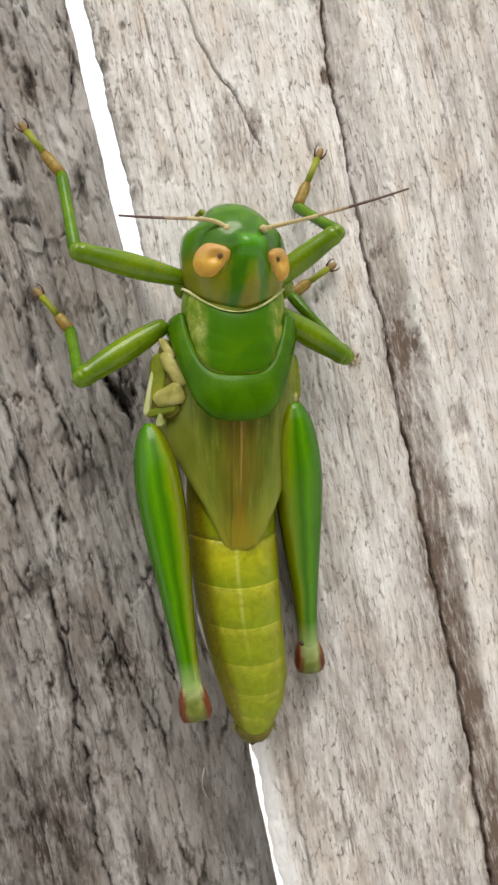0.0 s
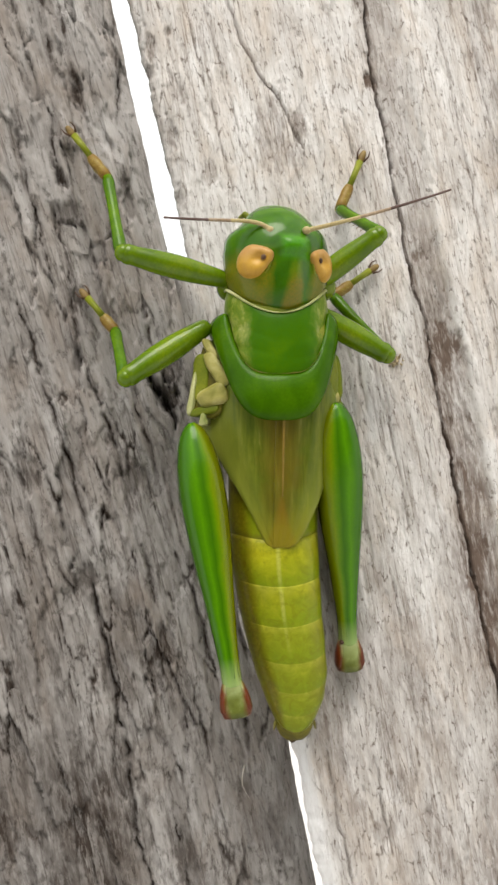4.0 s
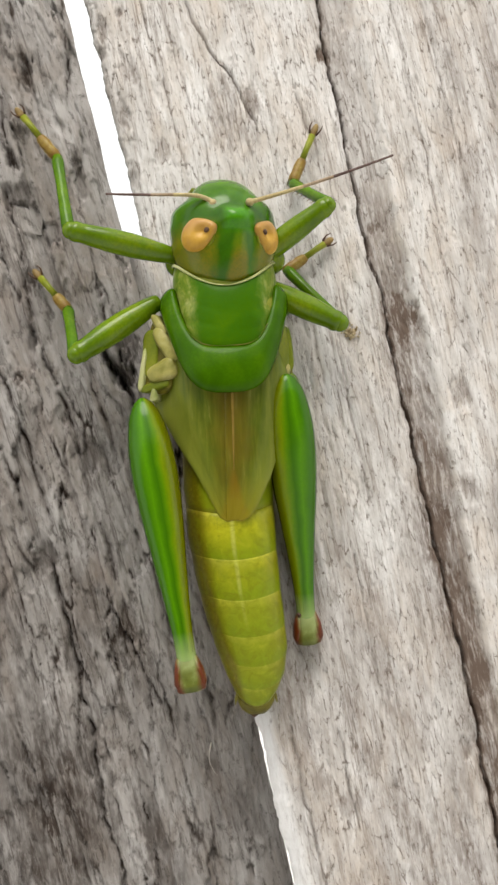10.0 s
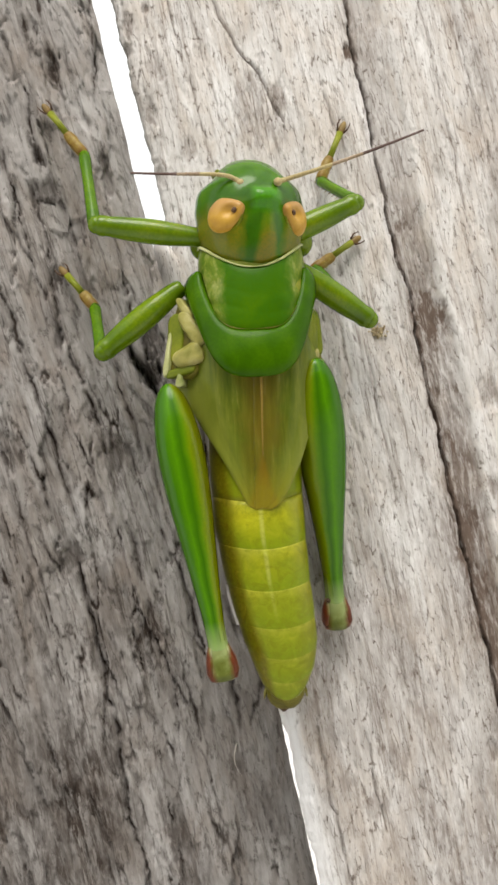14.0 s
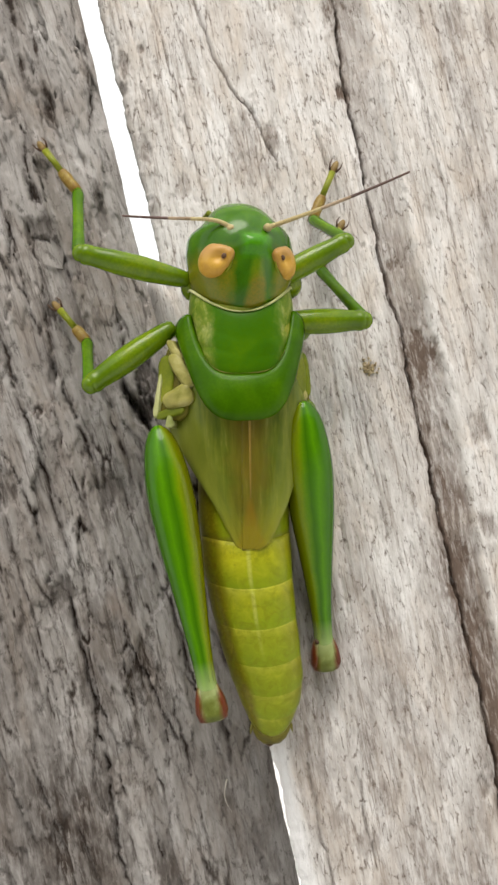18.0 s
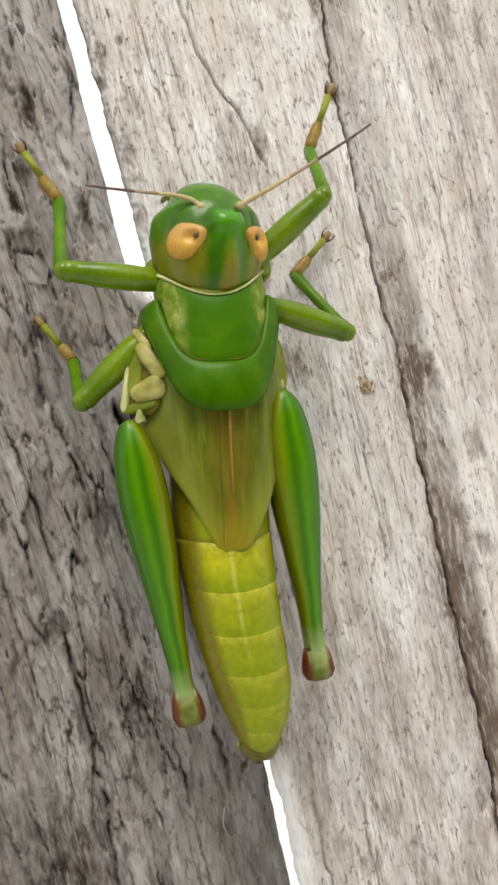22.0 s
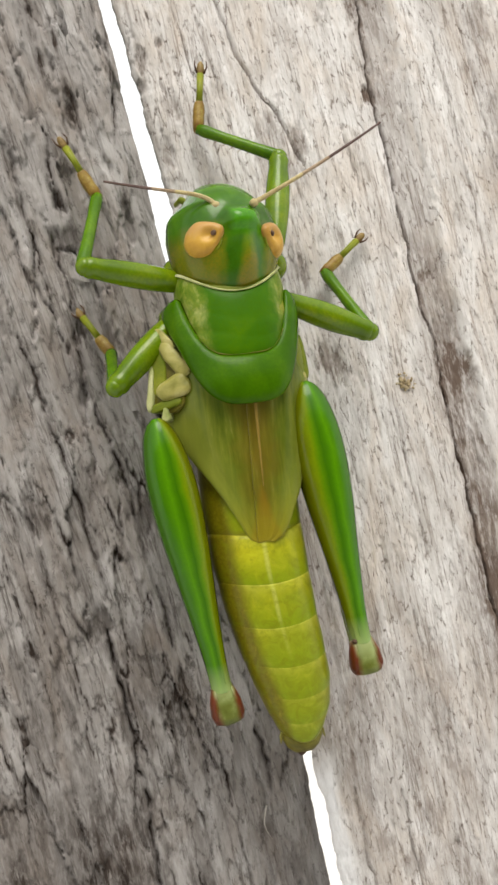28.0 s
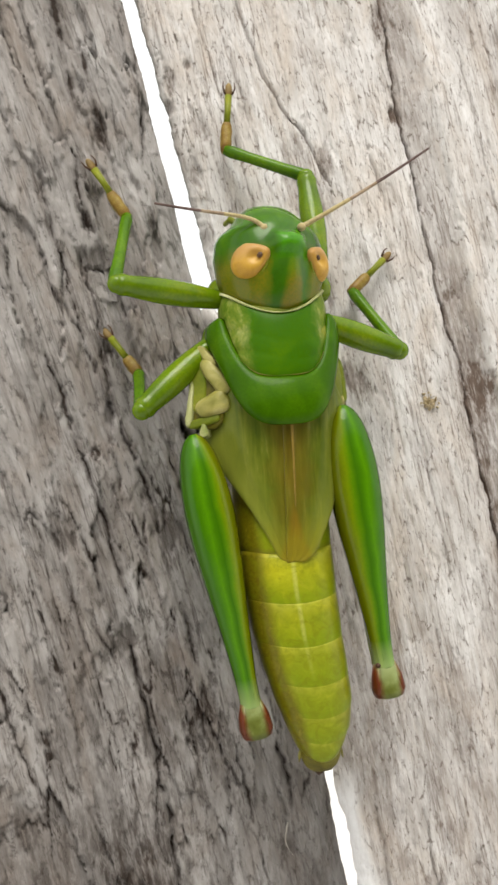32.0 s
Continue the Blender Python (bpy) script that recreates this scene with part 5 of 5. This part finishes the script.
def build_hind_femur(g, length, inner, wide):
    """The jumping thigh along +y: a long spindle with keels, a narrow neck and a red-sided knee."""
    profile = [(0.0, 0.30, 0.5), (0.02, 0.80, 0.9), (0.07, 1.32, 1.4), (0.16, 1.70, 1.8), (0.27, 1.82, 1.95), (0.40, 1.66, 1.85), (0.53, 1.38, 1.60), (0.66, 1.10, 1.35), (0.78, 0.88, 1.12), (0.86, 0.80, 1.02), (0.90, 0.84, 1.02)]
    rings = [ring((0, length * v, 0), w * (1 + (wide - 1) * min(1.0, 2.2 * (0.9 - v))), h, 36, 0.90) for v, w, h in smooth(profile, 46)]
    skin = femur_material("hind_thigh_skin", inner, length, wide)
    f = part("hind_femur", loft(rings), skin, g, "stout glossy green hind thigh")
    for a, ridge in ((90 + 12 * inner, 0.08), (90 + 40 * inner, 0.06)):
        pts = []
        for v in np.linspace(0.06, 0.87, 16):
            w = float(np.interp(v, [0.0, 0.07, 0.16, 0.27, 0.4, 0.53, 0.66, 0.78, 0.9], [0.28, 1.18, 1.68, 1.82, 1.66, 1.38, 1.10, 0.88, 0.84]))
            h = float(np.interp(v, [0.0, 0.07, 0.16, 0.27, 0.4, 0.53, 0.66, 0.78, 0.9], [0.5, 1.4, 1.8, 1.95, 1.85, 1.60, 1.35, 1.12, 1.02]))
            ca, sa = math.cos(radians(a)), math.sin(radians(a))
            pts.append(((w * math.copysign(abs(ca) ** 0.86, ca), length * v, h * abs(sa) ** 0.86 - 0.045), ridge * w / 1.8, 0.03))
        part("keel", limb(pts, 10), skin, f)
    knee = part("knee", loft([ring((0, length * v, 0), w, w * 1.15, 20, 0.85) for v, w in ((0.86, 0.66), (0.885, 0.80), (0.905, 0.95), (0.94, 1.12), (0.975, 1.24), (0.992, 1.18), (1.0, 0.95))]), KNEE_TWO_TONE_SHADED, f, "pale knee with red-brown sides")
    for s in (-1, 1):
        part("knee_lobe", limb([((s * 0.62, length * 0.885, 0.20), 0.22, 0.5), ((s * 0.78, length * 0.93, 0.22), 0.42, 0.86), ((s * 0.92, length * 0.97, 0.20), 0.40, 0.90), ((s * 0.90, length * 0.996, 0.1), 0.22, 0.5)], 14), KNEE_TWO_TONE_SHADED, f, "red-brown knee lobe")
    if inner < 0:
        part("knee_dot", blob((0.62, length * 0.885, 0.60), (0.24, 0.22, 0.3), u=10, v=8), CLAW, f)
    # the shank lies folded under the thigh
    shank = part("hind_tibia", limb([((0, length * 0.97, -1.2), 0.55, 0.55), ((0, length * 0.85, -2.0), 0.50, 0.50), ((0, length * 0.5, -2.9), 0.48, 0.48), ((0, length * 0.18, -3.4), 0.55, 0.5)], 12), OLIVE, f)
    return f


build_thorax(grasshopper)
build_head(grasshopper)
build_pronotum(grasshopper)
build_wings(grasshopper)
build_abdomen(grasshopper)
ANTENNAE = {"left": build_antenna(grasshopper, -1, 8.5), "right": build_antenna(grasshopper, 1, 12.2)}

# walking legs: joint on the body (own space), thigh and shank lengths, foot joint lengths
LEGS = {
    "left_front": ((-4.9, 12.0, 6.5), 9.2, 8.4, (2.4, 2.4, 1.2)),
    "left_middle": ((-5.6, 8.4, 5.5), 8.6, 6.0, (1.7, 2.2, 1.2)),
    "right_front": ((4.1, 12.4, 6.5), 9.0, 7.7, (2.5, 2.6, 1.4)),
    "right_middle": ((4.8, 8.3, 5.5), 8.2, 8.0, (2.1, 2.2, 1.2)),
}
# seconds, ankle, knee (x and z towards which it bends) and toe tip, in mm from the perch
STEPS = {
    "left_front": [(0, (-8.74, -4.6, 23.4), (-9.0, 15.8), (-11.0, -4.2, 28.1)), (13, (-8.74, -4.6, 23.4), (-9.0, 15.8), (-11.0, -4.2, 28.1)), (19, (-8.9, -4.6, 23.5), (-9.9, 16.8), (-11.0, -4.2, 28.1)),
                   (23, (-9.4, -4.6, 23.8), (-11.1, 17.3), (-11.0, -4.2, 28.1)), (28, (-9.68, -4.6, 24.0), (-12.6, 17.6), (-11.0, -4.2, 28.1)), (29, (-9.5, -4.6, 24.0), (-12.0, 17.6), (-11.0, -4.2, 28.1)), (32, (-9.5, -4.6, 24.0), (-12.2, 17.7), (-11.0, -4.2, 28.1))],
    "left_middle": [(0, (-10.77, -3.6, 10.5), (-10.85, 5.7), (-12.83, -2.7, 14.55)), (13, (-10.77, -3.6, 10.5), (-10.85, 5.7), (-12.83, -2.7, 14.55)), (19, (-10.9, -3.6, 10.7), (-11.4, 6.2), (-12.83, -2.7, 14.55)),
                    (23, (-11.3, -3.6, 11.2), (-11.8, 7.6), (-12.83, -2.7, 14.55)), (28, (-11.6, -3.6, 11.57), (-12.5, 8.1), (-12.83, -2.7, 14.55)), (32, (-11.5, -3.6, 11.4), (-12.5, 7.8), (-12.83, -2.7, 14.55))],
    "right_front": [(0, (10.96, -1.6, 17.8), (12.5, 13.4), (14.6, -0.8, 22.9)), (13, (10.96, -1.6, 17.8), (12.5, 13.4), (14.6, -0.8, 22.9)), (14, (10.96, -1.6, 17.8), (12.4, 13.4), (14.6, -0.8, 22.9)),
                    (19.2, (10.96, -1.6, 17.8), (12.2, 13.5), (14.6, -0.8, 22.9)), (20.2, (10.9, -1.6, 18.0), (11.4, 15.5), (14.6, -0.8, 22.9)), (21.4, (10.8, -1.7, 18.8), (11.1, 15.6), (14.5, -0.8, 22.9)), (21.7, (10.9, -2.2, 19.4), (11.4, 15.4), (14.6, -1.4, 23.0)),
                    (21.9, (12.4, -4.0, 22.4), (11.3, 17.0), (14.8, -4.0, 26.3)), (22.0, (12.0, -4.4, 23.9), (10.6, 18.7), (14.8, -4.2, 28.0)), (22.2, (11.8, -4.8, 27.4), (10.1, 20.8), (15.2, -4.4, 32.2)),
                    (22.4, (11.2, -4.4, 29.4), (9.2, 22.6), (14.6, -4.0, 34.7)), (22.5, (9.2, -4.0, 30.1), (7.8, 23.3), (12.0, -3.6, 35.3)), (22.6, (7.4, -3.6, 30.3), (7.0, 23.6), (10.2, -3.0, 35.6)),
                    (22.8, (4.8, -2.6, 30.2), (6.8, 23.7), (6.8, -1.8, 36.3)), (22.9, (3.8, -2.2, 30.3), (6.5, 23.9), (5.0, -1.4, 36.5)), (23.0, (1.6, -1.7, 29.8), (6.2, 24.2), (3.4, -0.9, 36.1)), (23.2, (0.7, -1.6, 29.2), (6.0, 24.4), (2.9, -0.8, 35.8)),
                    (25, (0.6, -1.6, 29.0), (6.0, 24.4), (2.6, -0.8, 35.7)), (28, (0.48, -1.6, 28.9), (5.8, 24.3), (2.55, -0.8, 35.6)), (32, (0.5, -1.6, 28.9), (5.9, 24.4), (2.6, -0.8, 35.6))],
    "right_middle": [(0, (8.62, -1.6, 10.2), (11.5, 3.4), (13.4, -0.8, 12.3)), (14.5, (8.62, -1.6, 10.2), (11.5, 3.9), (13.4, -0.8, 12.3)), (15.1, (9.6, -3.4, 11.6), (12.0, 5.2), (13.9, -3.0, 14.6)), (15.7, (10.3, -2.6, 13.0), (12.4, 6.6), (14.2, -2.0, 17.0)),
                     (16.2, (10.5, -1.6, 13.3), (12.5, 6.9), (14.2, -0.8, 17.6)), (19.2, (10.5, -1.6, 13.3), (12.5, 6.9), (14.0, -0.8, 17.6)), (21.0, (9.2, -1.6, 14.2), (11.2, 7.8), (13.4, -0.8, 17.6)), (23, (8.5, -1.6, 14.5), (10.4, 8.3), (13.1, -0.8, 17.5)),
                     (28, (8.1, -1.6, 14.6), (9.2, 8.1), (13.0, -0.8, 17.5)), (32, (8.3, -1.6, 14.6), (9.7, 8.1), (13.0, -0.8, 17.5))],
}
# seconds, how far a leg's root is shifted along the body to fit the camera's view (mm)
ROOT_SHIFT = {
    "left_front": [(0, 0.0), (19.2, 0.0), (20, -1.3), (32, -1.3)],
    "left_middle": [(0, 0.0), (19.2, 0.0), (20, -1.3), (22, -2.1), (25.5, -2.1), (28, -1.6), (32, -1.5)],
    "right_front": [(0, 0.0), (32, 0.0)],
    "right_middle": [(0, 0.0), (32, 0.0)],
}
LEG_PIECES = {name: (build_femur(grasshopper, thigh, 1.00 if "front" in name else 1.06), build_tibia(grasshopper, shank, 0.54), build_tarsus(grasshopper, *foot)) for name, (hip, thigh, shank, foot) in LEGS.items()}
HIND = {"left": ((-7.4, -0.2, 7.2), build_hind_femur(grasshopper, 23.8, 1, 1.04)), "right": ((4.4, 1.4, 7.2), build_hind_femur(grasshopper, 23.1, -1, 1.12))}
# seconds, knee end of each hind thigh (mm from the perch)
KNEES = {
    "left": [(0, (-7.42, -7.0, -21.51)), (3, (-7.43, -7.0, -21.5)), (6, (-7.53, -7.0, -21.42)), (9, (-7.56, -7.0, -21.36)), (13, (-7.62, -7.0, -21.39)), (13.5, (-7.2, -7.0, -21.39)), (14, (-7.12, -7.0, -21.49)), (14.5, (-7.16, -7.0, -21.53)), (16.5, (-7.1, -7.0, -21.38)), (18, (-7.3, -7.0, -21.36)), (19, (-7.48, -7.0, -21.22)), (20, (-8.32, -7.0, -19.29)), (21, (-8.82, -7.0, -18.3)), (22, (-9.4, -7.0, -17.94)), (23, (-9.52, -7.0, -18.29)), (24, (-9.57, -7.0, -18.26)), (25, (-9.78, -7.0, -18.31)), (25.5, (-9.86, -7.0, -18.3)), (27.5, (-9.83, -7.0, -18.24)), (28, (-10.06, -7.0, -18.06)), (28.5, (-9.56, -7.0, -18.12)), (29, (-9.16, -7.0, -17.76)), (29.5, (-9.74, -7.0, -17.92)), (30, (-9.75, -7.0, -17.93)), (31, (-9.66, -7.0, -18.05)), (32, (-9.52, -7.0, -18.2))],
    "right": [(0, (3.14, -1.62, -20.48)), (3, (3.13, -1.56, -20.46)), (6, (3.08, -1.53, -20.37)), (9, (2.95, -1.52, -20.31)), (13, (2.89, -1.62, -20.35)), (13.5, (3.22, -1.6, -19.8)), (14, (3.27, -1.7, -19.66)), (14.5, (3.1, -1.59, -19.73)), (16.5, (3.13, -1.61, -19.79)), (18, (3.03, -1.57, -19.88)), (19, (2.99, -1.64, -19.79)), (20, (2.2, -4.15, -18.41)), (21, (1.47, -5.95, -17.43)), (22, (1.42, -6.29, -17.31)), (23, (1.34, -6.29, -17.51)), (24, (1.28, -6.37, -17.43)), (25, (1.1, -6.58, -17.54)), (25.5, (1.16, -6.13, -17.61)), (27.5, (1.09, -7.83, -17.43)), (28, (1.24, -7.83, -17.46)), (28.5, (1.35, -7.83, -17.49)), (29, (1.64, -7.83, -17.25)), (29.5, (1.28, -7.83, -17.38)), (30, (1.07, -7.83, -17.32)), (31, (1.21, -7.37, -17.39)), (32, (1.33, -7.38, -17.44))],
}
# seconds, swing of each antenna from straight out sideways towards the front (degrees)
FEELERS = {
    "left": [(0, -3), (13, -3), (19, -1), (23, 4), (28, 7), (29, 5), (32, 5)],
    "right": [(0, 12), (13, 13), (14, 14), (19.2, 17), (19.8, 42), (20.2, 52), (20.5, 62), (20.9, 68), (21.1, 58), (21.4, 38), (21.8, 27), (22.2, 25), (22.5, 23), (23, 25), (25.5, 25), (28, 24), (29, 26), (32, 26)],
}


def between(rows, t, k):
    """The k-th entry of rows at t, eased from row to row."""
    ts = [r[0] for r in rows]
    vals = np.array([r[k] for r in rows], float)
    if vals.ndim == 1:
        return float(np.interp(t, ts, vals))
    return Vector([float(np.interp(t, ts, vals[:, c])) for c in range(vals.shape[1])])


def along(a, b, up):
    """A pose at a whose y runs to b and whose z leans to up (millimetres)."""
    y = (b - a).normalized()
    x = y.cross(up).normalized()
    m = Matrix((x, y, x.cross(y))).transposed().to_4x4()
    m.translation = a * MM
    return m


def bend(ankle, shank, wish):
    """The knee over wish = (x, z), raised so far off the wood that the shank just reaches the ankle."""
    flat = math.hypot(wish[0] - ankle.x, wish[1] - ankle.z)
    return Vector((wish[0], ankle.y - math.sqrt(max(0.5, shank ** 2 - flat ** 2)), wish[1]))


def motions():
    moments = sorted({0.0, 13.0, 13.2, 14.9, 15.3, 15.7, 16.2, 19.2, 19.8, 20.2, 20.8, 21.2, 21.4, 21.7, 21.8, 21.9, 22.0, 22.1, 22.2, 22.3, 22.4, 22.5, 22.6, 22.7, 22.8, 22.9, 23.0, 23.2} | {r[0] for r in SWAY})
    walk(grasshopper, [(t, sway_at(t)) for t in moments])
    down = Vector((0, 0, -UP))
    for name, (hip, thigh, shank, foot) in LEGS.items():
        rows = [[], [], []]
        for t in moments:
            body = sway_at(t)
            inv = body.inverted()
            h = (body @ ((Vector(hip) + Vector((0, between(ROOT_SHIFT[name], t, 1), 0))) * MM) + down) / MM
            ankle, wish, toe = (between(STEPS[name], t, k) for k in (1, 2, 3))
            knee = bend(ankle, shank, wish)
            root = knee + (h - knee).normalized() * thigh
            reach = knee + (ankle - knee).normalized() * shank
            lift = Matrix.Translation(-down)
            out = Vector((0, -1, 0))
            rows[0].append((t, inv @ lift @ along(root, knee, out)))
            rows[1].append((t, inv @ lift @ along(knee, reach, out)))
            rows[2].append((t, inv @ lift @ along(reach, toe, out)))
        for piece, some in zip(LEG_PIECES[name], rows):
            walk(piece, some)
    for name, (hip, femur) in HIND.items():
        rows = []
        for t in moments:
            body = sway_at(t)
            h = (body @ (Vector(hip) * MM) + down) / MM
            rows.append((t, body.inverted() @ Matrix.Translation(-down) @ along(h, between(KNEES[name], t, 1), Vector((0, -1, 0)))))
        walk(femur, rows)
    for name, feeler in ANTENNAE.items():
        s = -1 if name == "left" else 1
        rows = []
        for t in moments:
            a = between(FEELERS[name], t, 1)
            turn = pose(-0.95 * MM if s < 0 else 2.0 * MM, 15.0 * MM, 10.3 * MM) @ Matrix.Rotation(radians(a if s > 0 else 180 - a), 4, "Z") @ Matrix.Rotation(radians(-4), 4, "Y")
            rows.append((t, turn))
        walk(feeler, rows)


motions()
